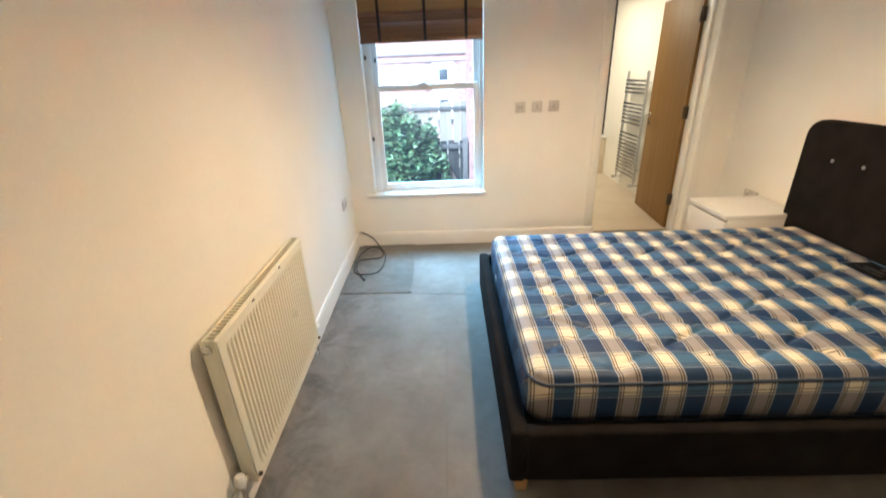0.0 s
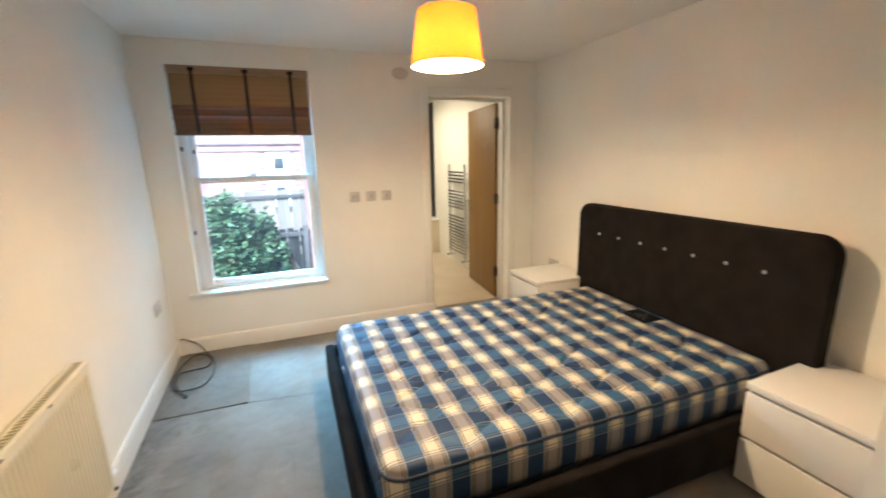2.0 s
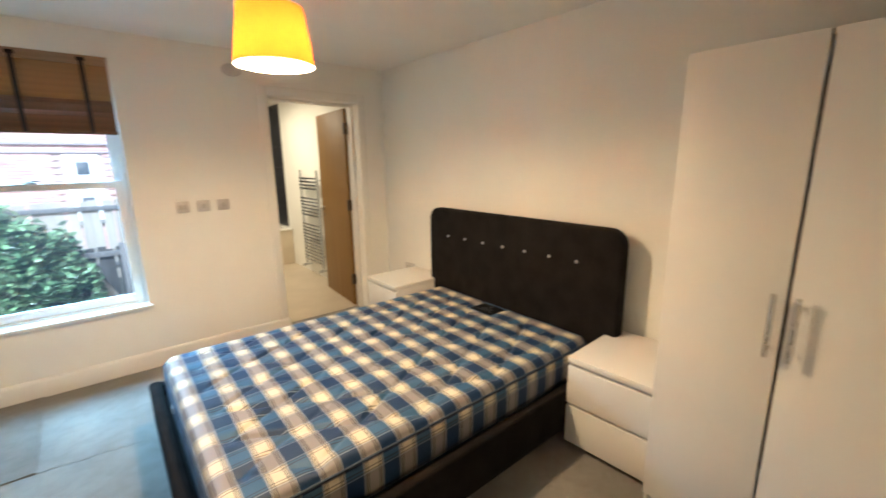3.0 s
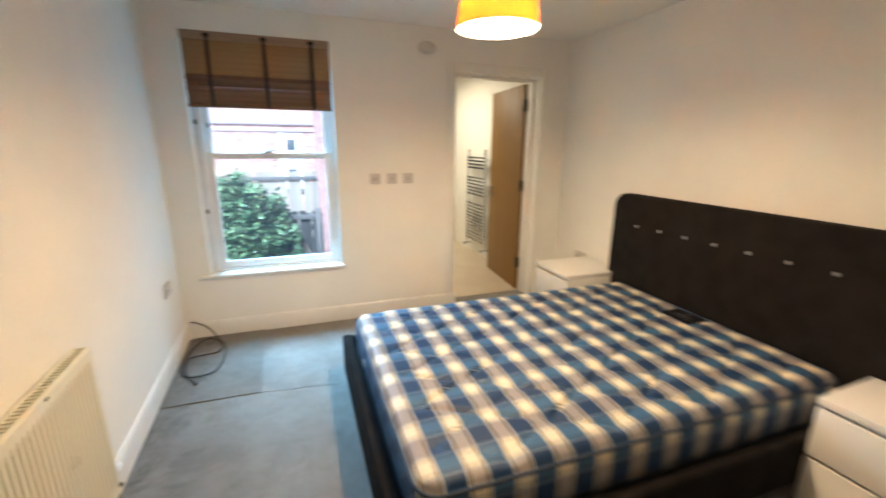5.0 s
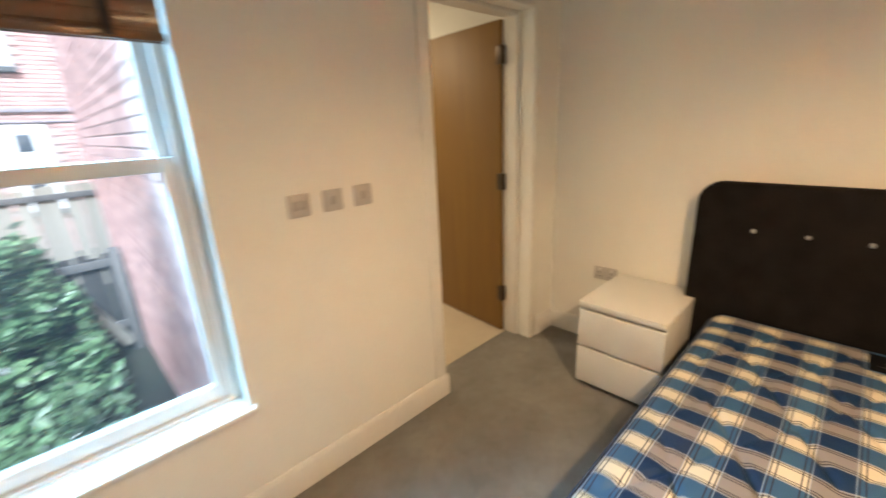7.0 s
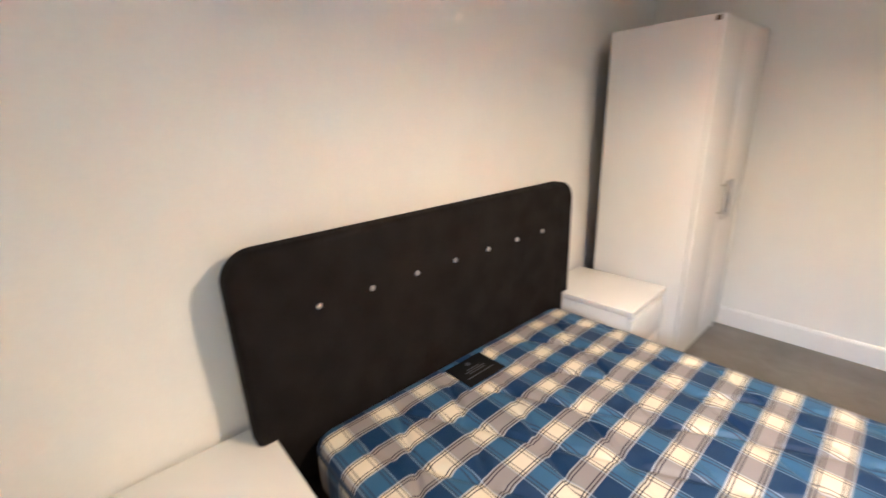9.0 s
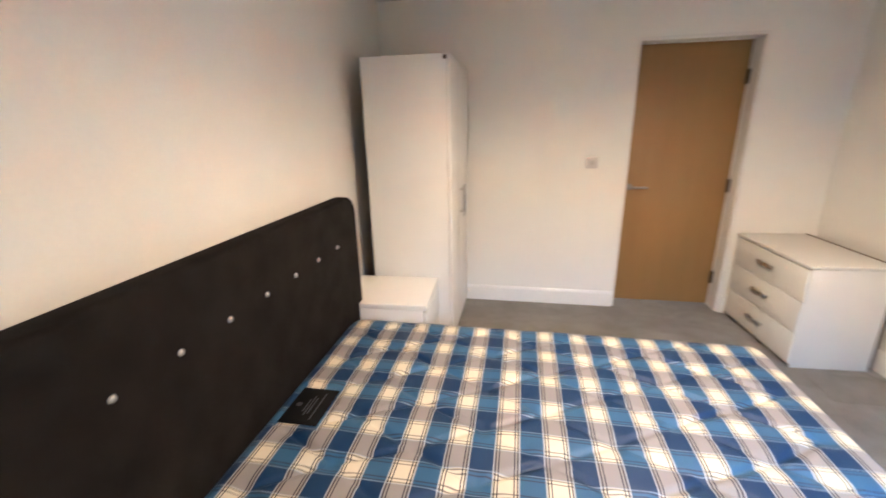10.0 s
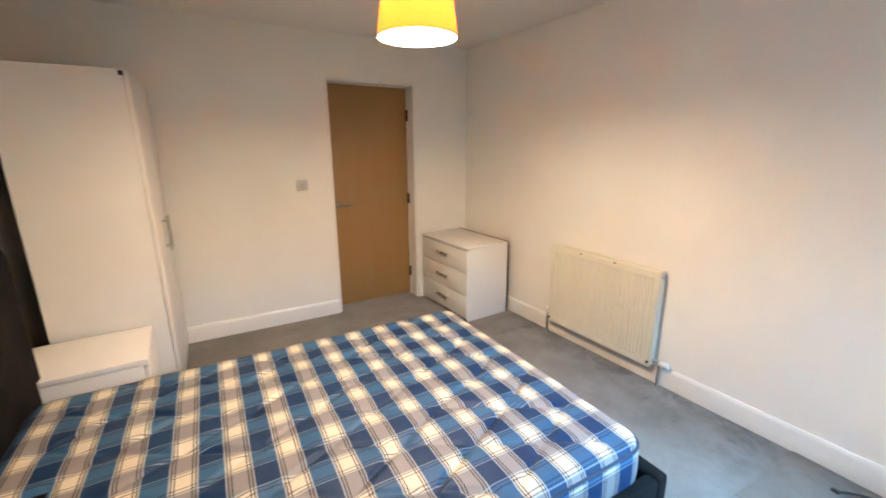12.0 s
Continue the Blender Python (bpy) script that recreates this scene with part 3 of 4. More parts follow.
# ---- blind over the window ----
blind = thing("venetian_blind", (0.7185, YN + 0.030, 0), "raised brown wooden slatted blind with dark ladder tapes", "blind")
BX0, BX1 = -0.486, 0.482
part("headrail", box((BX0, -0.030, 2.164), (BX1, 0.030, 2.219), 0.004), RAILWOOD, blind, "pale brown top rail")
shared = {}
SLATS = 12
for i in range(SLATS):
    z = 2.155 - i * 0.0357
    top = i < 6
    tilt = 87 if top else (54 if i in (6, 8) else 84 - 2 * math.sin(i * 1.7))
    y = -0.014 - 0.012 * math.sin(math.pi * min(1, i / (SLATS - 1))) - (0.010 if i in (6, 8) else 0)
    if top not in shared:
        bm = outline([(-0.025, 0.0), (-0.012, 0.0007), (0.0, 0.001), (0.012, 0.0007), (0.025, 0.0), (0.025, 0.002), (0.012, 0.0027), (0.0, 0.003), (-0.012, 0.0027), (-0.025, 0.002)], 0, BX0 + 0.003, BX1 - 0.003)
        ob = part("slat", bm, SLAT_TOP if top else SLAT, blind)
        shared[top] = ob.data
    else:
        ob = new("slat", shared[top])
        ob.parent = blind
    ob.matrix_local = pose(0, y, z - 0.012, tilt)
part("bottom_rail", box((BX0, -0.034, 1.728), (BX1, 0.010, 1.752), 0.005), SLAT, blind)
for f in (0.165, 0.535, 0.865):
    x = BX0 + f * (BX1 - BX0)
    bm = bmesh.new()
    prev = None
    for k in range(20):
        z = 2.195 - k * (2.195 - 1.735) / 19
        y = -0.040 - 0.014 * math.sin(math.pi * k / 19)
        cur = [bm.verts.new((x - 0.011, y, z)), bm.verts.new((x + 0.011, y, z)), bm.verts.new((x + 0.011, y - 0.002, z)), bm.verts.new((x - 0.011, y - 0.002, z))]
        if prev:
            for q in range(4):
                bm.faces.new((prev[q], prev[(q + 1) % 4], cur[(q + 1) % 4], cur[q]))
        else:
            bm.faces.new(cur)
        prev = cur
    bm.faces.new(prev[::-1])
    bmesh.ops.recalc_face_normals(bm, faces=bm.faces)
    tp = part("ladder_tape", bm, TAPE, blind)
    part("cord_clip", box((x - 0.020, -0.040, 2.182), (x + 0.020, -0.030, 2.204), 0.003), BLACK, tp)

# ---- radiator ----
RY0, RY1, RZ0, RZ1, RX = -0.435, 0.435, 0.125, 0.758, 0.078
rad = thing("radiator", (0, 0, 0), "cream-white ribbed double panel radiator with plastic valves", "radiator")
rad.matrix_world = pose(xw(1.88), 1.88, 0, 0, 0, 2.0)


def panel(x_face, x_back):
    """A pressed panel: flat rims at top and bottom, upright flutes between."""
    bm = bmesh.new()
    n = 31
    xs = []
    for i in range(n):
        y0 = RY0 + 0.028 + (RY1 - RY0 - 0.056) * i / n
        w = (RY1 - RY0 - 0.056) / n
        xs += [(y0 + 0.05 * w, 1), (y0 + 0.42 * w, 1), (y0 + 0.55 * w, 0), (y0 + 0.88 * w, 0)]
    ys = [(RY0, 1)] + xs + [(RY1 - 0.028, 1), (RY1, 1)]
    zs = [(RZ0, 0), (RZ0 + 0.035, 0), (RZ0 + 0.055, 1), (RZ1 - 0.065, 1), (RZ1 - 0.045, 0), (RZ1 - 0.010, 0), (RZ1, -1)]
    grid = []
    for z, zk in zs:
        row = []
        for y, k in ys:
            x = x_face - (0.0075 if (zk == 1 and k == 0) else 0) - (0.006 if zk == -1 else 0)
            row.append(bm.verts.new((x, y, z)))
        grid.append(row)
    for a, b in zip(grid, grid[1:]):
        for i in range(len(a) - 1):
            bm.faces.new((a[i], a[i + 1], b[i + 1], b[i]))
    box((x_back, RY0, RZ0), (x_face - 0.0115, RY1, RZ1 - 0.002), bm=bm)
    return bm


part("front_panel", panel(RX, RX - 0.0135), RADIATOR, rad, smooth=0.25)
part("back_panel", box((0.026, RY0, RZ0), (0.034, RY1, RZ1), 0.003), RADIATOR, rad)
for y in (RY0, RY1):
    s = 1 if y == RY0 else -1
    bm = box((0.024, y - s * 0.003, RZ0 + 0.006), (RX - 0.002, y, RZ1 - 0.003), 0.003)
    part("side_panel", bm, RADIATOR, rad)
    bm = lathe([(0, 0), (0.019, 0), (0.019, 0.006), (0.013, 0.008), (0.013, 0.004), (0, 0.004)], 18, m=pose(0.040, y - s * 0.002, RZ1 - 0.035, 90 * s))
    part("end_plug", bm, STEEL, rad)
    bm = tube([(0.040, y, RZ0 + 0.035), (0.040, y - s * 0.05, RZ0 + 0.035)], 0.012, 10)
    tube([(0.040, y - s * 0.045, RZ0 + 0.050), (0.040, y - s * 0.045, 0.0)], 0.009, 10, bm)
    vb = part("valve_body", bm, STEEL, rad)
    if s > 0:
        part("valve_cap", lathe([(0, 0), (0.017, 0), (0.020, 0.012), (0.018, 0.040), (0.012, 0.048), (0, 0.048)], 18, m=pose(0.040, y - s * 0.045, RZ0 + 0.045)), WHITEPLASTIC, vb)
    else:
        part("valve_cap", lathe([(0, 0), (0.017, 0), (0.020, 0.012), (0.020, 0.050), (0.012, 0.062), (0, 0.062)], 18, m=pose(0.040, y + 0.048, RZ0 + 0.035, -90)), WHITEPLASTIC, vb)
    part("bleed_knob", lathe([(0, 0), (0.008, 0), (0.008, 0.012), (0, 0.012)], 10, m=pose(RX - 0.002, y + s * 0.012, RZ0 + 0.03, 0, 90)), DARKMETAL, rad)
# fins coloured near black for the deep shade between the panels
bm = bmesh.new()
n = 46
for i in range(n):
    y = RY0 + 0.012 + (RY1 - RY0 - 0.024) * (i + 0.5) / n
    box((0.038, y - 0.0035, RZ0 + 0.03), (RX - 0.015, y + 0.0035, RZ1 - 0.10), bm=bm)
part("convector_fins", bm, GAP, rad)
bm = bmesh.new()
m = 44
for i in range(m + 1):
    y = RY0 + 0.006 + (RY1 - RY0 - 0.016) * i / m
    box((0.0335, y, RZ1 - 0.011), (RX - 0.0115, y + 0.0024, RZ1 - 0.006), bm=bm)
part("top_grille", bm, RADIATOR, rad)
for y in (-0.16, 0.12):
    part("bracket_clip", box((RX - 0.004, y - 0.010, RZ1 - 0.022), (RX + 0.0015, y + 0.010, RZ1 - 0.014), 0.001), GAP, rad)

# ---- bed ----
BY0, BY1, FX = 1.462, 3.028, 1.100
BC = (BY0 + BY1) / 2
bed = thing("bed", (0, 0, 0), "charcoal upholstered double bed with buttoned headboard", "bed")
part("foot_panel", box((FX, BY0, 0.075), (FX + 0.062, BY1, 0.325), 0.018, 4), FELT, bed)
part("side_rail", box((FX + 0.055, BY0 + 0.002, 0.078), (3.185, BY0 + 0.058, 0.318), 0.016, 4), FELT, bed)
part("side_rail", box((FX + 0.055, BY1 - 0.058, 0.078), (3.185, BY1 - 0.002, 0.318), 0.016, 4), FELT, bed)
part("slat_deck", box((FX + 0.062, BY0 + 0.055, 0.205), (3.185, BY1 - 0.055, 0.252), 0.004), GAP, bed)
HB0, HB1, HBZ = 1.410, 3.128, 1.140
bm = outline([(p[0] + (HB0 + HB1) / 2, p[1] + (HBZ + 0.05) / 2) for p in rounded(HB1 - HB0, HBZ - 0.05, 0.10, 9, (0, 0, 1, 1))], 0, 3.196, 3.286, 0.022, 4)
hb = part("headboard", bm, FELT, bed, "charcoal fabric headboard with a row of buttons", smooth=0.7)
for i in range(7):
    y = 2.876 - (2.876 - 1.687) * i / 6
    bm = lathe([(0, 0.008), (0.005, 0.0075), (0.009, 0.005), (0.0108, 0.0015), (0.0108, -0.003), (0, -0.003)], 16, m=pose(3.196, y, 0.920, 0, -90))
    part("button", bm, BUTTON, hb, "small crystal-like silver button")
for x, y in ((FX + 0.05, BY0 + 0.05), (FX + 0.05, BY1 - 0.05), (3.10, BY0 + 0.05), (3.10, BY1 - 0.05), (2.15, BC)):
    bm = outline([(-0.028, -0.028), (0.028, -0.028), (0.028, 0.028), (-0.028, 0.028)], 2, 0, 0.205 if x == 2.15 else 0.080)
    for v in bm.verts:
        if v.co.z < 0.01:
            v.co.x *= 0.7
            v.co.y *= 0.7
    bmesh.ops.translate(bm, vec=(x, y, 0), verts=bm.verts)
    part("leg", bm, LEGWOOD, bed, "short beech leg")
for y in (1.62, 2.88):
    part("headboard_leg", box((3.225, y - 0.03, 0), (3.260, y + 0.03, 0.06), 0.002), FELT, bed)

# ---- mattress ----
MX0, MX1, MY0, MY1, MZ0, MZ1 = 1.180, 3.192, 1.560, 2.975, 0.253, 0.474
mattress = thing("mattress", ((MX0 + MX1) / 2, (MY0 + MY1) / 2, MZ0), "bare tufted mattress in blue, cream and grey check", "mattress")


def soft_block(lx, ly, lz, r, rc, nx, ny, nz):
    """A block with rounded upright corners (rc) and rounded upper and lower edges (r), finely divided."""
    verts, index, faces = [], {}, []

    def vid(i, j, k):
        key = (i, j, k)
        if key not in index:
            x, y, z = lx * (i / nx - 0.5), ly * (j / ny - 0.5), lz * k / nz
            qx, qy = max(-lx / 2 + rc, min(lx / 2 - rc, x)), max(-ly / 2 + rc, min(ly / 2 - rc, y))
            dx, dy = x - qx, y - qy
            d = math.hypot(dx, dy)
            if d > 1e-9:
                s = max(abs(dx), abs(dy)) / d
                x, y = qx + dx * s, qy + dy * s
            ex = rc - max(abs(dx), abs(dy)) if d > 1e-9 else rc
            top = min(1.0, max(0.0, 1 - min(ex, r) / r))
            drop = r * (1 - math.sqrt(max(0, 1 - top * top)))
            if k == nz:
                z -= drop
            elif k == 0:
                z += drop
            else:
                z = r + (lz - 2 * r) * (k - 1) / (nz - 2)
                f = (z - lz / 2) / (lz / 2)
                out = 0.010 * (1 - f * f)
                if d > 1e-9:
                    x, y = x + dx / d * out, y + dy / d * out
            index[key] = len(verts)
            verts.append((x, y, z))
        return index[key]

    for i in range(nx):
        for j in range(ny):
            faces.append((vid(i, j, nz), vid(i + 1, j, nz), vid(i + 1, j + 1, nz), vid(i, j + 1, nz)))
            faces.append((vid(i, j, 0), vid(i, j + 1, 0), vid(i + 1, j + 1, 0), vid(i + 1, j, 0)))
    for k in range(nz):
        for i in range(nx):
            faces.append((vid(i, 0, k), vid(i + 1, 0, k), vid(i + 1, 0, k + 1), vid(i, 0, k + 1)))
            faces.append((vid(i, ny, k), vid(i, ny, k + 1), vid(i + 1, ny, k + 1), vid(i + 1, ny, k)))
        for j in range(ny):
            faces.append((vid(0, j, k), vid(0, j, k + 1), vid(0, j + 1, k + 1), vid(0, j + 1, k)))
            faces.append((vid(nx, j, k), vid(nx, j + 1, k), vid(nx, j + 1, k + 1), vid(nx, j, k + 1)))
    return verts, faces


def tufts(lx, ly):
    """Tuft places in a staggered grid."""
    out = []
    for a in range(9):
        for b in range(6):
            x = -lx / 2 + lx * (a + 0.5) / 9
            y = -ly / 2 + ly * (b + (0.25 if a % 2 else 0.75)) / 6
            out.append((x + random.uniform(-0.01, 0.01), y + random.uniform(-0.01, 0.01)))
    return out


LX, LY, LZ = MX1 - MX0, MY1 - MY0, MZ1 - MZ0
verts, faces = soft_block(LX, LY, LZ, 0.030, 0.085, 240, 170, 8)
pts = np.array(verts)
spots = np.array(tufts(LX, LY))
dist = np.sqrt(((pts[:, None, :2] - spots[None]) ** 2).sum(2))
near = dist.min(axis=1)
edge = np.minimum(LX / 2 - np.abs(pts[:, 0]), LY / 2 - np.abs(pts[:, 1]))
puff = 0.009 * np.clip(edge / 0.05, 0, 1)
dip = 0.014 * np.exp(-(near / 0.034) ** 2)
links = [(a, q) for i, a in enumerate(spots) for q in spots[i + 1:] if abs(a[0] - q[0]) > 0.15 and math.hypot(*(a - q)) < 0.30]
for a, q in links:
    d = q - a
    t = np.clip(((pts[:, :2] - a) @ d) / (d @ d), 0, 1)
    off = np.hypot(*(pts[:, :2] - a - t[:, None] * d).T)
    dip = np.maximum(dip, (0.006 + 0.010 * random.random()) * np.exp(-(off / 0.012) ** 2))
crease = np.array([noise.noise(Vector((p[0] * 6, p[1] * 6, 3.0))) for p in pts]) * 0.005
upper = pts[:, 2] > LZ - 0.032
under = (np.abs(pts[:, 0] - 0.885) < 0.10) & (np.abs(pts[:, 1] - 0.0375) < 0.125)
puff, dip, crease = np.where(under, 0.0, puff), np.where(under, 0.0, dip), np.where(under, 0.0, crease)
pts[:, 2] += np.where(upper, (puff - dip + crease) * np.clip(edge / 0.03, 0, 1), 0)
me = bpy.data.meshes.new("mattress_body")
me.from_pydata(pts.tolist(), [], faces)
me.materials.append(CHECKS)
me.polygons.foreach_set("use_smooth", [True] * len(me.polygons))
body = new("cover", me)
body.parent = mattress


def piping(z):
    pts = [(x, y, z) for x, y in rounded(LX + 0.004, LY + 0.004, 0.085, 8)]
    return tube(pts + pts[:1], 0.0055, 8)


WELT = material("dark_blue_welt", (0.03, 0.05, 0.09), 0.7, vary=0.2, scale=20, grain=400, bump=0.2)
part("piping", piping(LZ - 0.024), WELT, mattress)
part("piping", piping(0.026), WELT, mattress)
part("side_tag", box((-LX / 2 - 0.014, 0.30, 0.085), (-LX / 2 - 0.009, 0.34, 0.115), 0.001), WHITEPLASTIC, mattress, "small white side tag")
tx, ty = 0.880, 0.0375
tag = part("label", box((tx - 0.072, ty - 0.102, LZ + 0.0005), (tx + 0.080, ty + 0.102, LZ + 0.004), 0.0015), BLACK, mattress, "black woven maker's label")
INK = material("grey_print", (0.045, 0.045, 0.048), 0.6, vary=0.1, scale=20, grain=200, bump=0.02)
for i, (x, w) in enumerate(((-0.030, 0.15), (-0.008, 0.09), (0.004, 0.11), (0.016, 0.07))):
    part("print_line", box((tx + x - 0.0025, ty - w / 2, LZ + 0.0041), (tx + x + 0.0025, ty + w / 2, LZ + 0.0046)), INK, tag)
part("emblem", lathe([(0, 0), (0.012, 0), (0.012, 0.0006), (0, 0.0006)], 16, m=pose(tx + 0.048, ty, LZ + 0.0041)), INK, tag)

# ---- bedside cabinets ----


def nightstand(name, label):
    """Front faces -x; 0.45 wide along y, two drawers under an overhanging top."""
    t = thing(name, (0, 0, 0), label, "nightstand", group="bedside cabinets")
    w, d, h = 0.445, 0.530, 0.520
    bm = box((0.022, -w / 2, 0.012), (d, -w / 2 + 0.018, h - 0.032), 0.0015)
    box((0.022, w / 2 - 0.018, 0.012), (d, w / 2, h - 0.032), 0.0015, bm=bm)
    box((d - 0.008, -w / 2 + 0.018, 0.03), (d, w / 2 - 0.018, h - 0.032), bm=bm)
    box((0.04, -w / 2 + 0.018, 0.03), (d - 0.008, w / 2 - 0.018, 0.045), bm=bm)
    part("carcass", bm, LAMINATE, t)
    part("tabletop", box((0.0, -w / 2 - 0.002, h - 0.032), (d, w / 2 + 0.002, h), 0.003), LAMINATE, t)
    part("recess", box((0.030, -w / 2 + 0.0185, 0.05), (0.036, w / 2 - 0.0185, h - 0.033)), LAMINATE, t)
    for z0, z1 in ((0.258, h - 0.050), (0.030, 0.243)):
        part("drawer_front", box((0.002, -w / 2 + 0.001, z0), (0.020, w / 2 - 0.001, z1), 0.002), LAMINATE, t)
    for x in (0.06, d - 0.04):
        for y in (-w / 2 + 0.010, w / 2 - 0.010):
            part("foot", lathe([(0, 0), (0.011, 0), (0.009, 0.012), (0, 0.012)], 12, m=pose(x, y, 0)), WHITEPLASTIC, t)
    return t


ns = nightstand("nightstand", "white two-drawer bedside cabinet by the doorway")
ns.matrix_world = pose(2.784, 3.298, 0)
ns2 = copy_thing(ns, pose(2.812, 1.236, 0, 0, 0, 2.5))
ns2["label"] = "white two-drawer bedside cabinet beside the wardrobe"

# ---- wardrobe ----
WY0, WY1, WRX0, WRX1, WRH = 0.235, 1.002, 2.749, 3.268, 1.885
war = thing("wardrobe", (0, 0, 0), "tall white two-door wardrobe with steel bar handles", "wardrobe")
bm = box((WRX0, WY1 - 0.018, 0), (WRX1, WY1, WRH), 0.0015)
box((WRX0, WY0, 0), (WRX1, WY0 + 0.018, WRH), 0.0015, bm=bm)
box((WRX0, WY0 + 0.018, WRH - 0.018), (WRX1, WY1 - 0.018, WRH), 0.0015, bm=bm)
box((WRX0 + 0.02, WY0 + 0.018, 0.06), (WRX1, WY1 - 0.018, 0.078), bm=bm)
box((WRX0 + 0.03, WY0 + 0.018, 0.0), (WRX0 + 0.045, WY1 - 0.018, 0.06), bm=bm)
part("carcass", bm, LAMINATE, war)
# unseen back, added dark so less light bounces in the gap by the wall
part("back_panel", box((WRX1 - 0.004, WY0 + 0.0185, 0.0), (WRX1 + 0.002, WY1 - 0.0185, WRH - 0.0185)), SHADEBOARD, war, "added brown hardboard back that darkens the shaded gap")
WM = (WY0 + WY1) / 2
for y0, y1, hy in ((WY0 + 0.001, WM - 0.005, WM - 0.032), (WM + 0.005, WY1 - 0.001, WM + 0.032)):
    dr = part("wardrobe_door", box((WRX0 - 0.021, y0, 0.062), (WRX0 - 0.003, y1, WRH - 0.002), 0.002), LAMINATE, war)
    bm = tube([(WRX0 - 0.052, hy, 0.865), (WRX0 - 0.052, hy, 1.085)], 0.008, 12)
    for z in (0.895, 1.055):
        tube([(WRX0 - 0.020, hy, z), (WRX0 - 0.052, hy, z)], 0.005, 8, bm)
    part("handle", bm, STEEL, dr, "brushed steel bar handle")
part("hinge_cap", box((WRX0 - 0.002, WY1 - 0.012, WRH - 0.030), (WRX0 + 0.018, WY1 + 0.003, WRH - 0.008), 0.002), DARKMETAL, war)

# ---- chest of drawers ----
CX0, CX1, CY0, CY1, CH = -0.222, 0.223, -0.374, 0.380, 0.670
chest = thing("chest_of_drawers", (0.427, 0.543, 0), "white three-drawer chest with short steel handles", "chest of drawers", turn=3.0)
bm = box((CX0, CY1 - 0.016, 0), (CX1 - 0.012, CY1, CH - 0.018), 0.0015)
box((CX0, CY0, 0), (CX1 - 0.012, CY0 + 0.016, CH - 0.018), 0.0015, bm=bm)
box((CX0, CY0 + 0.016, 0.02), (CX0 + 0.006, CY1 - 0.016, CH - 0.018), bm=bm)
box((CX1 - 0.04, CY0 + 0.016, 0), (CX1 - 0.03, CY1 - 0.016, CH - 0.02), bm=bm)
part("carcass", bm, CHESTW, chest)
# its proud brown edge stands in for the shade between chest and wall
part("back_panel", box((CX0 - 0.007, CY0 + 0.001, 0.02), (CX0 - 0.0005, CY1 + 0.0015, CH + 0.004), 0.001), SHADEBOARD, chest, "added brown hardboard back that darkens the shaded gap")
part("chest_top", box((CX0, CY0 - 0.004, CH - 0.018), (CX1 + 0.012, CY1 + 0.006, CH), 0.003), CHESTW, chest)
for i in range(3):
    z0 = 0.030 + i * 0.2050
    fr = part("drawer_front", box((CX1 - 0.012, CY0 + 0.001, z0), (CX1 + 0.005, CY1 - 0.001, z0 + 0.201), 0.002), CHESTW, chest)
    z = z0 + 0.112
    yc = (CY0 + CY1) / 2
    bm = box((CX1 + 0.020, yc - 0.085, z - 0.013), (CX1 + 0.026, yc + 0.085, z + 0.013), 0.003)
    for y in (yc - 0.07, yc + 0.07):
        box((CX1 + 0.005, y - 0.006, z - 0.010), (CX1 + 0.021, y + 0.006, z + 0.010), 0.002, bm=bm)
    part("handle", bm, STEEL, fr, "flat steel pull handle")

# ---- pendant lamp ----
LXC, LYC = 1.671, 2.156
pend = thing("pendant_lamp", (LXC, LYC, 0), "lit pendant lamp with a tapered yellow fabric shade", "ceiling lamp")
bm = lathe([(0.1555, 1.908), (0.1235, 2.126), (0.1220, 2.126), (0.1540, 1.908), (0.1555, 1.908)], 64)
part("shade", bm, SHADE, pend, "tapered yellow fabric drum shade", smooth=1.0)
part("lining", lathe([(0.1525, 1.909), (0.1207, 2.125)], 64), LINING, pend, "white inner lining", smooth=1.0)
bm = tube([(0.1535 * math.cos(t), 0.1535 * math.sin(t), 1.910) for t in np.linspace(0, 2 * math.pi, 49)], 0.0025, 6)
part("lower_ring", bm, WHITEPLASTIC, pend)
bm = tube([(0.122 * math.cos(t), 0.122 * math.sin(t), 2.124) for t in np.linspace(0, 2 * math.pi, 49)], 0.0025, 6)
for k in range(3):
    a = 2 * math.pi * k / 3
    tube([(0.020 * math.cos(a), 0.020 * math.sin(a), 2.10), (0.122 * math.cos(a), 0.122 * math.sin(a), 2.124)], 0.002, 6, bm)
part("shade_ring", bm, WHITEPLASTIC, pend)
part("flex", tube([(0, 0, 2.05), (0, 0, H - 0.02)], 0.0035, 8), WHITEPLASTIC, pend)
part("lampholder", lathe([(0, 2.035), (0.018, 2.035), (0.020, 2.07), (0.016, 2.10), (0.006, 2.115), (0, 2.115)], 20), WHITEPLASTIC, pend)
ob = part("bulb", lathe([(0, 2.003), (0.012, 2.004), (0.022, 2.012), (0.024, 2.024), (0.015, 2.034), (0, 2.034)], 20), BULBGLASS, pend, "lit frosted bulb")
part("ceiling_rose", lathe([(0, H - 0.028), (0.02, H - 0.028), (0.036, H - 0.018), (0.042, H), (0, H)], 28), WHITEPLASTIC, pend)

# ---- plates, detector, cable ----


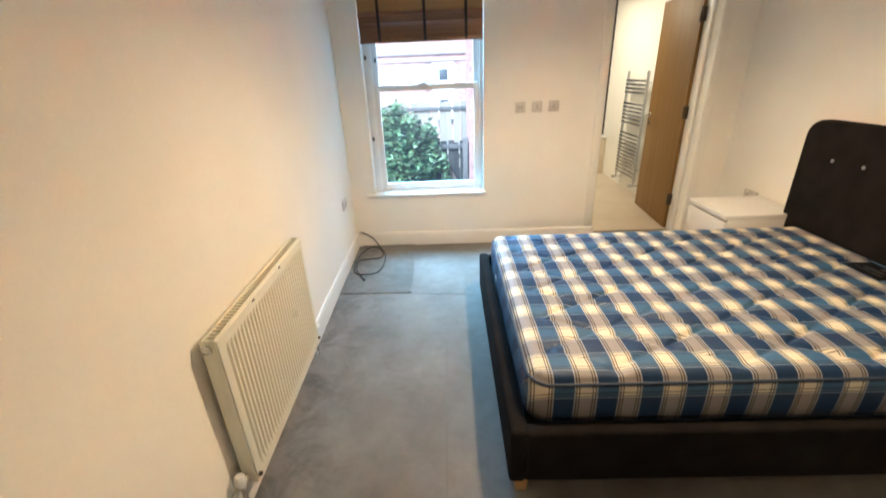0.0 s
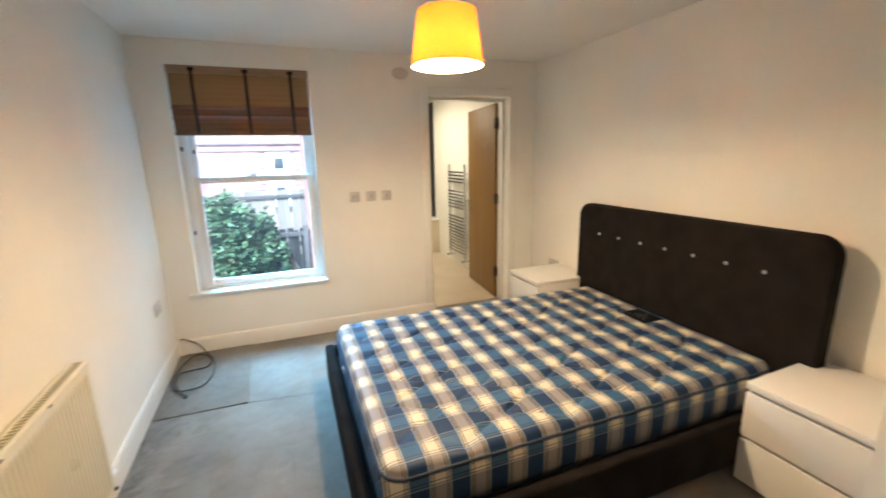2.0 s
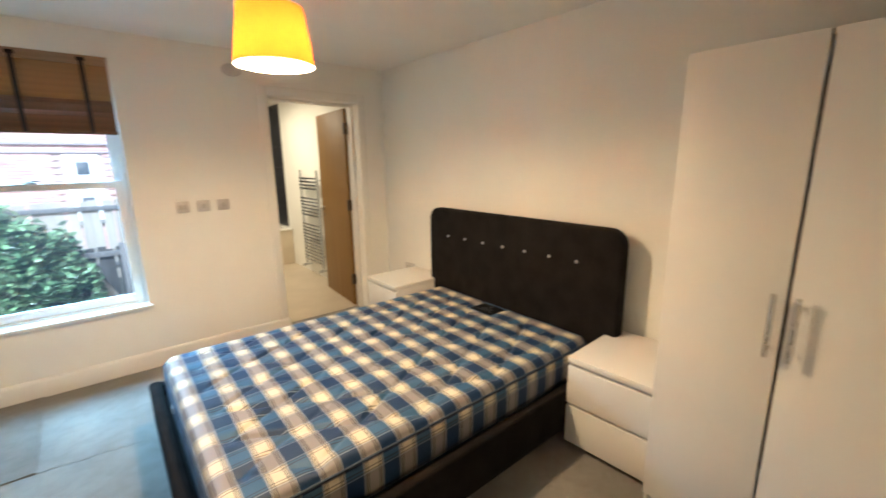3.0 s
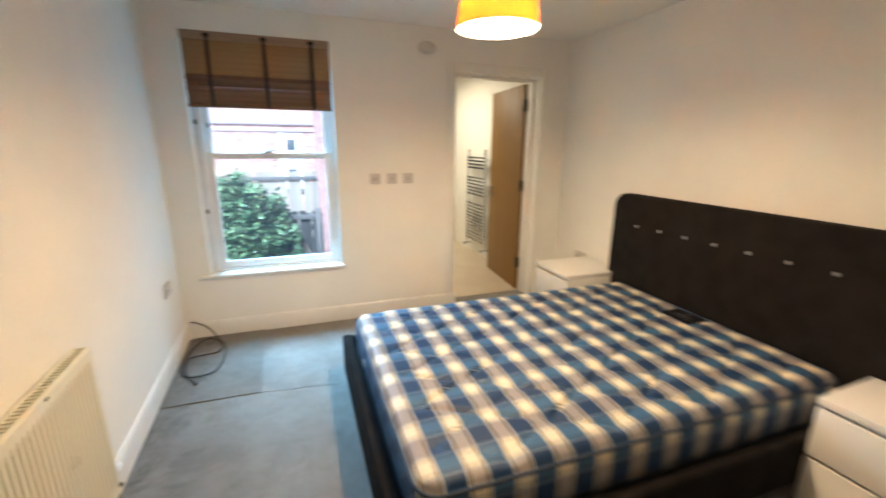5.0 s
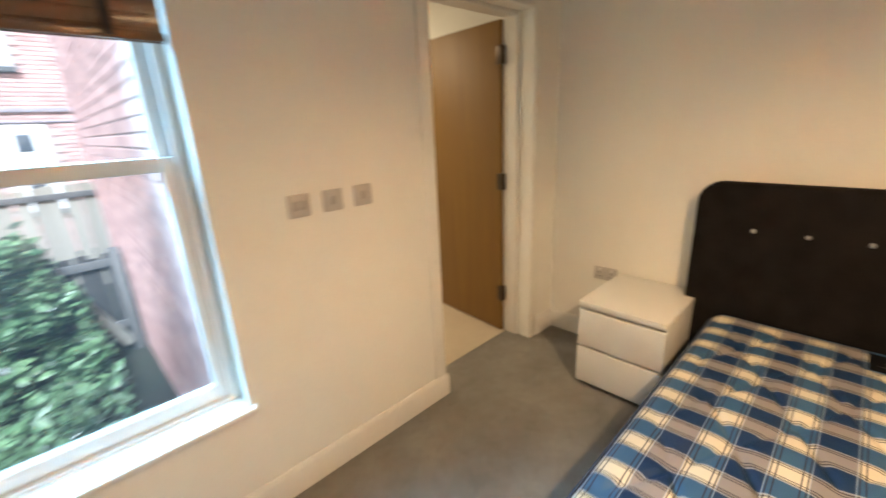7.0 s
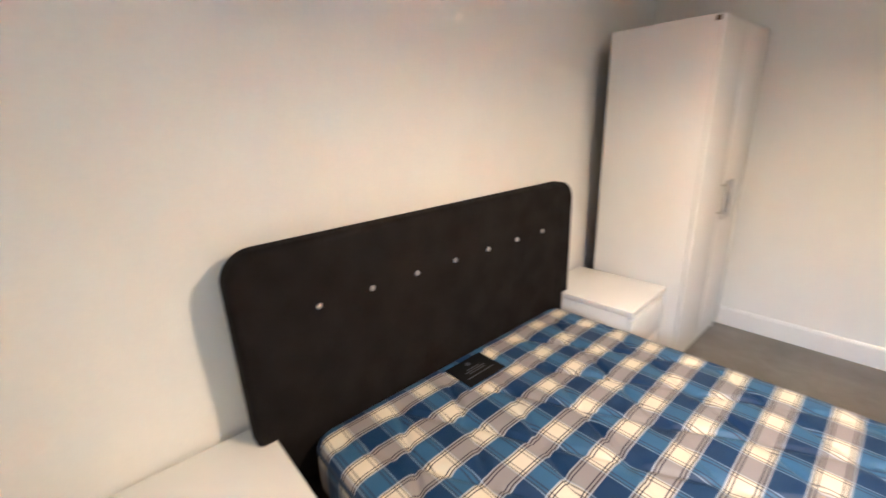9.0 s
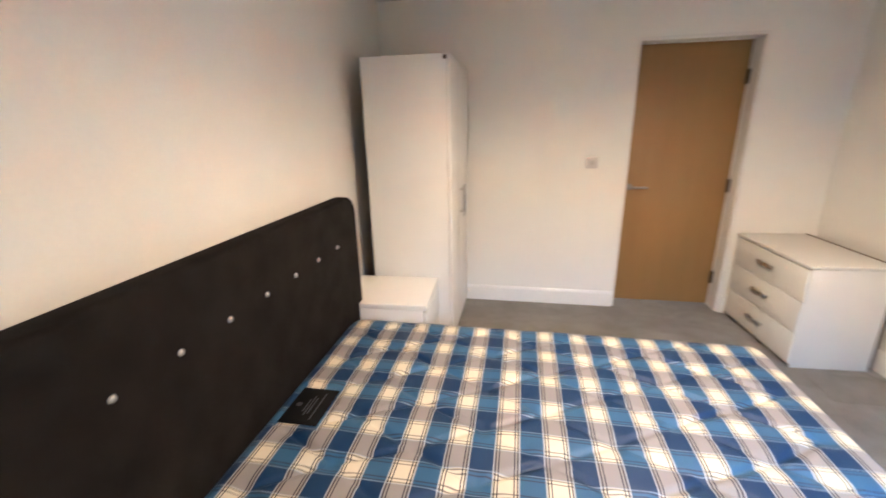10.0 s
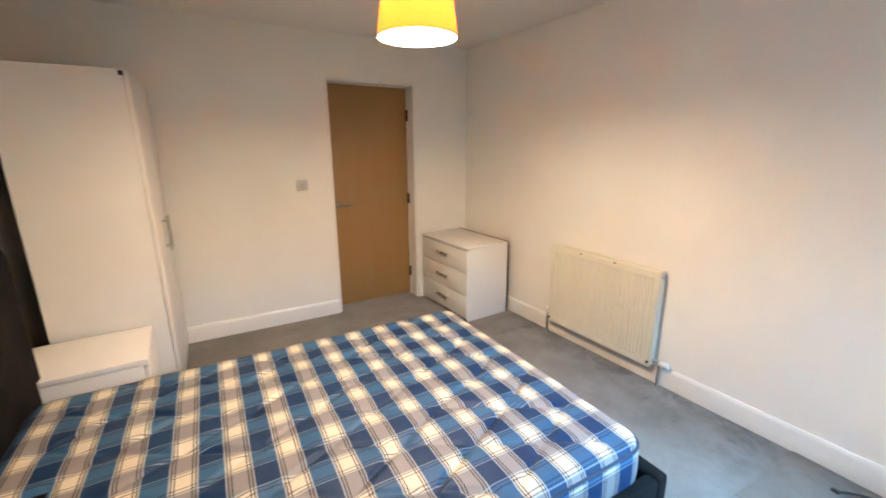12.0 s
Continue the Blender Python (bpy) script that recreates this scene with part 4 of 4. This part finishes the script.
def plate(name, m, label, w=0.086, rockers=1, group=""):
    """A wall plate facing -y in its own frame."""
    t = thing(name, (0, 0, 0), label, "wall plate", group=group)
    t.matrix_world = m
    bm = outline(rounded(w, 0.086, 0.006, 4), 1, -0.008, 0.0, 0.002)
    part("faceplate", bm, SOCKET, t)
    for i in range(rockers):
        x = (i - (rockers - 1) / 2) * 0.028
        part("rocker", box((x - 0.010, -0.0115, -0.017), (x + 0.010, -0.0075, 0.017), 0.002), ROCKER, t)
    for x in (-w / 2 + 0.012, w / 2 - 0.012):
        part("screw", lathe([(0, 0), (0.0035, 0), (0.003, 0.001), (0, 0.001)], 10, m=pose(x, -0.008, 0, 90)), STEEL, t)
    return t


def outlet(name, m, label):
    t = thing(name, (0, 0, 0), label, "socket")
    t.matrix_world = m
    part("faceplate", outline(rounded(0.146, 0.086, 0.006, 4), 1, -0.009, 0.0, 0.002), SOCKET, t)
    for sx in (-0.038, 0.038):
        part("rocker", box((sx - 0.007, -0.0115, 0.018), (sx + 0.007, -0.008, 0.034), 0.0015), WHITEPLASTIC, t)
        bm = box((sx - 0.003, -0.0096, 0.000), (sx + 0.003, -0.0088, 0.010))
        for q in (-0.011, 0.011):
            box((sx + q - 0.0035, -0.0096, -0.022), (sx + q + 0.0035, -0.0088, -0.016), bm=bm)
        part("pin_holes", bm, BLACK, t)
    return t


plate("switch_plate", pose(1.511, YN, 1.206), "grey metal wall plate beside the window", group="wall plates", rockers=2)
plate("switch_plate", pose(1.651, YN, 1.206), "grey metal wall plate beside the window", group="wall plates")
plate("switch_plate", pose(1.790, YN, 1.206), "grey metal wall plate beside the window", group="wall plates")
plate("light_switch", pose(1.768, YS, 1.190, 0, 0, 180), "grey light switch beside the closed door")
outlet("socket", pose(xw(3.665), 3.665, 0.522, 0, 0, 92), "double power socket low on the wall")
outlet("socket", pose(xe(3.620), 3.620, 0.490, 0, 0, -88.5), "double power socket behind the bedside cabinet")

det = thing("smoke_detector", (1.962, YN, 2.240), "oval grey plastic detector on the wall", "detector")
part("base", lathe([(0, 0), (0.056, 0), (0.056, 0.010), (0, 0.010)], 32, m=pose(0, 0, -0.006, 90) @ Matrix.Diagonal((1.3, 0.84, 1, 1))), SOCKET, det)
part("cover", lathe([(0.050, 0.010), (0.050, 0.018), (0.047, 0.028), (0.032, 0.036), (0, 0.038)], 32, m=pose(0, 0, -0.006, 90) @ Matrix.Diagonal((1.3, 0.84, 1, 1))), SOCKET, det)



def strand(marks, z, steps=7):
    """A smooth run of cable through marks on the carpet (x, y, height over z)."""
    pts = [Vector((a, b, z + c)) for a, b, c in marks]
    out = []
    for k in range(len(pts) - 1):
        p0, p1, p2, p3 = pts[max(k - 1, 0)], pts[k], pts[k + 1], pts[min(k + 2, len(pts) - 1)]
        for q in range(steps):
            t = q / steps
            out.append(0.5 * (2 * p1 + (p2 - p0) * t + (2 * p0 - 5 * p1 + 4 * p2 - p3) * t * t + (3 * p1 - p0 - 3 * p2 + p3) * t ** 3))
    return out + [pts[-1]]


lead = strand([(0.045, YN - 0.024, 0.13), (0.085, YN - 0.030, 0.125), (0.17, YN - 0.045, 0.075), (0.235, 3.90, 0.015), (0.29, 3.80, 0.002), (0.318, 3.68, 0), (0.320, 3.52, 0), (0.290, 3.39, 0.004), (0.215, 3.345, 0.008), (0.130, 3.37, 0.004), (0.085, 3.46, 0), (0.072, 3.60, 0), (0.090, 3.78, 0.004), (0.150, 3.90, 0.012), (0.225, 3.885, 0.010), (0.275, 3.80, 0.009)], 0.0135)
coil = strand([(0.275, 3.80, 0.009), (0.290, 3.73, 0.009), (0.265, 3.67, 0.004), (0.195, 3.665, 0), (0.120, 3.650, 0), (0.095, 3.59, 0.008), (0.105, 3.47, 0.009), (0.140, 3.37, 0.012), (0.185, 3.30, 0.004), (0.205, 3.285, 0)], 0.0135)
cable = thing("cable", (0, 0, 0), "loosely coiled dark cable on the carpet", "cable")
part("lead", tube(lead, 0.0055, 8), CABLE, cable)
part("coil", tube(coil, 0.0055, 8), CABLE, cable)
part("plug_end", box((0.196, 3.258, 0.007), (0.214, 3.288, 0.021), 0.004), CABLE, cable)

# ---- shower room beyond the doorway ----
EX0, EX1, EY0, EY1 = 1.56, 3.218, 4.197, 7.30
structure("shower_room_floor", box((EX0 - 0.1, EY0, -0.12), (EX1 + 0.4, EY1 + 0.1, 0.003)), TILEFLOOR, "pale beige vinyl floor", "floor")
structure("shower_room_ceiling", box((EX0 - 0.1, EY0, H), (EX1 + 0.4, EY1 + 0.1, H + 0.15)), CEIL, "white painted ceiling", "ceiling")
structure("shower_room_wall_east", box((EX1, EY0, 0), (EX1 + 0.18, EY1 + 0.1, H)), PAINT, "cream painted wall behind the towel rail", "wall")
structure("shower_room_wall_north", box((EX0 - 0.1, EY1, 0), (EX1, EY1 + 0.1, H)), PAINT, "wall behind the bath", "wall")
structure("shower_room_wall_west", box((EX0 - 0.1, EY0, 0), (EX0, EY1, H)), PAINT, "white painted wall", "wall")
tiles = thing("wall_tiling", (0, EY1, 0), "dark slate-grey wall tiles above the bath", "tiles", kind="structure")
tile0 = None
for r in range(6):
    for c in range(6):
        if tile0 is None:
            ob = part("tile", box((-0.1403, -0.010, -0.1503), (0.1403, 0.0, 0.1503), 0.001, 1), DARKTILE, tiles)
            tile0 = ob.data
        else:
            ob = new("tile", tile0)
            ob.parent = tiles
        ob.matrix_local = pose(EX1 - 0.151 - 0.282 * c, 0, 0.71 + 0.302 * r)
    for c in range(2):
        ob = new("tile", tile0)
        ob.parent = tiles
        ob.matrix_local = pose(EX1, -0.151 - 0.282 * c, 0.71 + 0.302 * r, 0, 0, -90)

bath = thing("bath", (0, 0, 0), "white acrylic bath with a cream side panel", "bath")
B0, B1 = 6.565, 7.285
bm = box((EX0 + 0.002, B0, 0.520), (EX1 - 0.002, B0 + 0.07, 0.556), 0.012, 3)
box((EX0 + 0.002, B1 - 0.07, 0.520), (EX1 - 0.002, B1, 0.556), 0.012, 3, bm=bm)
box((EX0 + 0.002, B0 + 0.07, 0.520), (EX0 + 0.10, B1 - 0.07, 0.556), 0.008, 2, bm=bm)
box((EX1 - 0.10, B0 + 0.07, 0.520), (EX1 - 0.002, B1 - 0.07, 0.556), 0.008, 2, bm=bm)
part("rim", bm, CERAMIC, bath)
bm = bmesh.new()
loops = []
for s, z in ((1.0, 0.53), (0.96, 0.40), (0.90, 0.25), (0.80, 0.17), (0.0, 0.16)):
    loops.append([bm.verts.new(((EX0 + EX1) / 2 + x * max(s, 0.02), (B0 + B1) / 2 + y * max(s, 0.02), z)) for x, y in rounded(EX1 - EX0 - 0.19, B1 - B0 - 0.13, 0.12, 6)])
for a, b in zip(loops, loops[1:]):
    for i in range(len(a)):
        bm.faces.new((a[i], a[(i + 1) % len(a)], b[(i + 1) % len(a)], b[i]))
bm.faces.new(loops[-1])
part("tub", bm, CERAMIC, bath, smooth=1.2)
part("bath_panel", box((EX0 + 0.004, B0 + 0.020, 0.004), (EX1 - 0.004, B0 + 0.038, 0.520), 0.002), BATHPANEL, bath)

rail = thing("towel_radiator", (EX1, 0, 0), "chrome ladder towel radiator on the wall", "towel radiator")
TY0, TY1, TZ0, TZ1 = 5.37, 5.91, 0.17, 1.43
for y in (TY0, TY1):
    part("upright", tube([(-0.065, y, TZ0), (-0.065, y, TZ1)], 0.017, 12), CHROME, rail)
z = TZ0 + 0.05
rung = None
for count in (12, 6, 4):
    for i in range(count):
        if rung is None:
            ob = part("rung", tube([(-0.080, TY0, 0), (-0.083, (TY0 + TY1) / 2, 0), (-0.080, TY1, 0)], 0.0125, 10), CHROME, rail)
            rung = ob.data
        else:
            ob = new("rung", rung)
            ob.parent = rail
        ob.matrix_local = pose(0, 0, z)
        z += 0.0445
    z += 0.085
for y in (TY0 + 0.04, TY1 - 0.04):
    for z in (0.30, 1.30):
        part("wall_bracket", tube([(-0.065, y, z), (0.0, y, z)], 0.008, 8), CHROME, rail)
for y in (TY0, TY1):
    bm = tube([(-0.065, y, TZ0), (-0.065, y, 0.12), (0.0, y, 0.12)], 0.011, 10)
    lathe([(0, 0), (0.018, 0), (0.018, 0.05), (0, 0.05)], 14, bm, pose(-0.075, y, 0.12, 0, -90))
    part("valve", bm, CHROME, rail)

# ---- outside the window ----
GZ = -0.60
structure("ground", box((-60, YN + 0.21, GZ - 0.3), (70, 120, GZ)), GROUND, "dark mossy earth of the back yard", "ground")


def brick_wall(parent, origin, along, out, length, height, z0, skip=(), singles=None):
    """Courses of stretchers as one relief; pieces stand proud of the mortar."""
    a, o = Vector(along), Vector(out)
    shared = None
    r = 0
    z = z0
    verts, faces = [], []
    while z + 0.065 < z0 + height:
        x = -0.1125 if r % 2 else 0.0
        while x < length:
            x0, x1 = max(x, 0), min(x + 0.215, length)
            c = (x0 + x1) / 2
            if x1 - x0 > 0.03 and not any(p0 < x1 and x0 < p1 and q0 < z + 0.065 and z < q1 for p0, p1, q0, q1 in skip):
                d = 0.008 + random.uniform(-0.002, 0.002)
                if singles and x1 - x0 > 0.2 and singles[0] < x0 and x1 < singles[1] and singles[2] < z < singles[3]:
                    if shared is None:
                        ob = part("brick", box((0, -0.010, 0), (0.215, 0.0, 0.065), 0.003, 1), BRICK, parent, smooth=0)
                        shared = ob.data
                    else:
                        ob = new("brick", shared)
                        ob.parent = parent
                    turn = Matrix((a, -o, Vector((0, 0, 1)))).transposed().to_4x4()
                    ob.matrix_local = Matrix.Translation(Vector(origin) + a * x0 + Vector((0, 0, z)) + o * (d - 0.010)) @ turn
                    x += 0.225
                    continue
                base = len(verts)
                for zz in (z, z + 0.065):
                    for xx in (x0, x1):
                        p = Vector(origin) + a * xx + Vector((0, 0, zz))
                        verts.append(p - o * 0.01)
                        verts.append(p + o * d)
                faces += [(base + 1, base + 3, base + 7, base + 5), (base, base + 1, base + 5, base + 4), (base + 3, base + 2, base + 6, base + 7), (base + 5, base + 7, base + 6, base + 4), (base, base + 2, base + 3, base + 1)]
            x += 0.225
        z += 0.075
        r += 1
    me = bpy.data.meshes.new("bricks")
    me.from_pydata([tuple(v) for v in verts], [], faces)
    me.materials.append(BRICKS)
    ob = new("bricks", me)
    ob.parent = parent
    ob["kind"] = "stuff"
    return ob


def island_brick():
    m = material("red_brick_courses", (0.50, 0.285, 0.245), 0.85, vary=0.2, scale=5, grain=60, bump=0.5, depth=0.004, second=(0.56, 0.37, 0.33))
    n, l = m.node_tree.nodes, m.node_tree.links
    geo = n.new("ShaderNodeNewGeometry")
    b = n["Principled BSDF"]
    src = b.inputs["Base Color"].links[0].from_socket
    hue = n.new("ShaderNodeHueSaturation")
    rng = n.new("ShaderNodeMapRange")
    rng.inputs["To Min"].default_value, rng.inputs["To Max"].default_value = 0.84, 1.16
    l.new(geo.outputs["Random Per Island"], rng.inputs["Value"])
    l.new(rng.outputs[0], hue.inputs["Value"])
    l.new(src, hue.inputs["Color"])
    l.new(hue.outputs[0], b.inputs["Base Color"])
    return m


BRICKS = island_brick()
WINGX, WINGY = 1.245, 8.35
wing = thing("rear_wing", (0, 0, 0), "red brick rear wing of the house beside the window", "building", kind="structure")
part("wall", box((WINGX, YN + 0.202, GZ), (EX0 - 0.1, WINGY, 5.2)), MORTAR, wing)
brick_wall(wing, (WINGX, YN + 0.21, 0), (0, 1, 0), (-1, 0, 0), WINGY - YN - 0.215, 5.5, GZ, singles=(0.3, 3.2, 0.35, 2.0))
part("end_wall", box((EX0 - 0.1, EY1 + 0.1, GZ), (5.0, WINGY, 5.2)), MORTAR, wing)
part("roof", box((WINGX - 0.15, YN + 0.25, 5.2), (5.2, WINGY + 0.2, 5.35), 0.01), ROOF, wing)

far = thing("brick_house", (0, 0, 0), "red brick house across the yard with small windows", "building")
FY = 13.1
OPEN = [(0.47, 1.10, 0.25, 1.78), (0.20, 0.95, 2.72, 3.9), (-3.6, -2.7, 0.9, 2.2), (-3.6, -2.7, 3.3, 4.6)]
bm = bmesh.new()
box((-8, FY + 0.02, GZ), (7, FY + 6, 6.2), bm=bm)
part("wall", bm, MORTAR, far)
brick_wall(far, (-5.0, FY, 0), (1, 0, 0), (0, -1, 0), 8.5, 5.6, GZ, skip=[(a + 5.0, b + 5.0, c, d) for a, b, c, d in OPEN])
part("string_course", box((-8, FY - 0.05, 1.98), (7, FY + 0.02, 2.06), 0.01), BAND, far, "dark projecting brick band")
part("string_course", box((-8, FY - 0.03, 1.80), (7, FY + 0.02, 1.84), 0.01), BAND, far)
bm = outline([(FY - 0.3, 6.2), (FY + 6.3, 6.2), (FY + 3, 8.6)], 0, -8.3, 7.3)
part("roof", bm, ROOF, far)
DARKGLASS = material("dark_window_glass", (0.08, 0.09, 0.10), 0.08, vary=0.1, scale=3, grain=20, bump=0.0)
for a, b, c, d in OPEN:
    w = part("window", box((a, FY - 0.004, c), (b, FY + 0.016, d), 0.004), SASH, far)
    mid = (c + d) / 2
    for z0, z1 in ((c + 0.22, mid - 0.22), (mid + 0.30, d - 0.17)):
        part("pane", box((a + 0.19, FY - 0.012, z0), (b - 0.19, FY - 0.004, z1), 0.002), DARKGLASS, w)
    part("sill", box((a - 0.06, FY - 0.09, c - 0.09), (b + 0.06, FY + 0.02, c), 0.01), GREYWOOD, w)

# board fences
def board_fence(name, y, x0, x1, top, label, step=0.11, mat=FENCE):
    f = thing(name, (0, y, GZ), label, "fence")
    shared = None
    x = x0
    while x < x1 - 0.02:
        w = step - 0.012
        h = top - GZ + random.uniform(-0.03, 0.02)
        if shared is None:
            ob = part("board", box((0, -0.010, 0), (w, 0.010, 1.0), 0.003, 1), mat, f)
            shared = ob.data
        else:
            ob = new("board", shared)
            ob.parent = f
        ob.matrix_local = Matrix.Translation((x, random.uniform(-0.004, 0.004), 0)) @ pose(0, 0, 0, 0, random.uniform(-1.2, 1.2), 0) @ Matrix.Diagonal((1, 1, h, 1))
        x += step
    for z in (0.25, (top - GZ) * 0.88):
        part("fence_rail", box((x0, -0.050, z), (x1, -0.012, z + 0.075), 0.004), GREYWOOD, f)
    for x in (x0 + 0.02, x1 - 0.10):
        part("post", box((x, -0.11, 0), (x + 0.09, -0.05, top - GZ + 0.06), 0.006), GREYWOOD, f)
    return f


fence = board_fence("board_fence", 7.55, -3.2, 1.23, 0.42, "low weathered board fence with a diagonal brace")
part("brace", outline([(0.62, 0.92), (0.71, 0.96), (1.16, 0.10), (1.07, 0.06)], 1, -0.085, -0.052), PALEWOOD, fence, "pale diagonal brace")
board_fence("panel_fence", 10.2, -3.0, 3.0, 0.90, "tall pale panel fence across the yard", step=0.16, mat=PALEWOOD)

# ivy heaped over the fence
random.seed(7)
bush = thing("ivy_bush", (0, 7.0, GZ), "dense green ivy heaped over the fence", "bush")
trunk = bmesh.new()
for k in range(32):
    x = random.uniform(-2.8, 0.7)
    top = random.uniform(0.5, 1.3)
    tube([(x, random.uniform(0.2, 0.35), 0), (x + random.uniform(-.1, .1), 0.30, top * 0.5), (x + random.uniform(-.3, .3), random.uniform(0, 0.3), top)], random.uniform(0.008, 0.02), 6, trunk)
part("stems", trunk, STEM, bush)


def leafy(m):
    """Old dark leaves and young pale ones, leaf by leaf."""
    n, l = m.node_tree.nodes, m.node_tree.links
    base = n["Principled BSDF"].inputs["Base Color"]
    src = base.links[0].from_socket
    geo, rng, hue = n.new("ShaderNodeNewGeometry"), n.new("ShaderNodeMapRange"), n.new("ShaderNodeHueSaturation")
    rng.inputs["To Min"].default_value, rng.inputs["To Max"].default_value = 0.35, 2.0
    l.new(geo.outputs["Random Per Island"], rng.inputs["Value"])
    l.new(rng.outputs[0], hue.inputs["Value"])
    l.new(src, hue.inputs["Color"])
    l.new(hue.outputs[0], base)


leafy(LEAF)


def crown(x):
    """Height of the heap over the yard along x."""
    s = (x + 1.05) / 1.96
    return (1.62 * max(0.0, 1 - s * s) ** 0.30) + 0.05 * math.sin(x * 5.1) + 0.045 * math.sin(x * 11.3 + 1) + 0.04 * math.sin(x * 23.0)


lv, lf = [], []
for k in range(17000):
    x = random.uniform(-3.0, 0.89)
    hgt = crown(x)
    if hgt < 0.15:
        continue
    z = hgt * random.random() ** 0.55
    fr = z / hgt
    lump = noise.noise(Vector((x * 3.1, z * 3.1, 0.0)))
    if lump < -0.24 and fr < 0.7 or random.random() > 0.75 + 0.25 * fr:
        continue
    y = 0.36 - 0.62 * math.sqrt(max(0.0, 1 - fr * fr)) * (0.75 + 0.25 * fr) - lump * 0.30 + random.uniform(-0.03, 0.22)
    if random.random() < 0.2:
        y = 0.30 + random.uniform(-0.35, 0.5)
        z = hgt + random.uniform(-0.14, 0.10) + 0.10 * random.random() ** 4
    s = random.uniform(0.028, 0.062)
    q = Euler((random.uniform(-0.3, 0.9), random.uniform(-0.8, 0.8), random.uniform(-1.3, 1.3))).to_matrix()
    base = len(lv)
    for u, v, w in ((0, -1.1, 0.1), (0.62, -0.35, -0.16), (0.48, 0.45, -0.14), (0, 1.35, -0.35), (-0.48, 0.45, -0.14), (-0.62, -0.35, -0.16)):
        lv.append(tuple(Vector((x, y, z)) + q @ Vector((u * s, v * s, w * s))))
    lf += [(base, base + 1, base + 2, base + 3), (base, base + 3, base + 4, base + 5)]
for k in range(3000):
    x = random.uniform(-2.6, 0.95)
    y = random.uniform(-1.3, 0.50)
    low = 0.16 + 0.62 * max(0.0, (y + 1.75) / 2.25) * (0.55 + 0.45 * noise.noise(Vector((x * 2.3, y * 2.3, 5.0))))
    if x > 0.55:
        low *= 0.75
    z = low * random.uniform(0.35, 1.0)
    s = random.uniform(0.03, 0.06)
    q = Euler((random.uniform(-0.3, 1.0), random.uniform(-0.8, 0.8), random.uniform(-1.3, 1.3))).to_matrix()
    base = len(lv)
    for u, v, w in ((0, -1.1, 0.1), (0.62, -0.35, -0.16), (0.48, 0.45, -0.14), (0, 1.35, -0.35), (-0.48, 0.45, -0.14), (-0.62, -0.35, -0.16)):
        lv.append(tuple(Vector((x, y, z)) + q @ Vector((u * s, v * s, w * s))))
    lf += [(base, base + 1, base + 2, base + 3), (base, base + 3, base + 4, base + 5)]
me = bpy.data.meshes.new("leaves")
me.from_pydata(lv, [], lf)
me.materials.append(LEAF)
ob = new("leaves", me)
ob.parent = bush
ob["kind"] = "stuff"
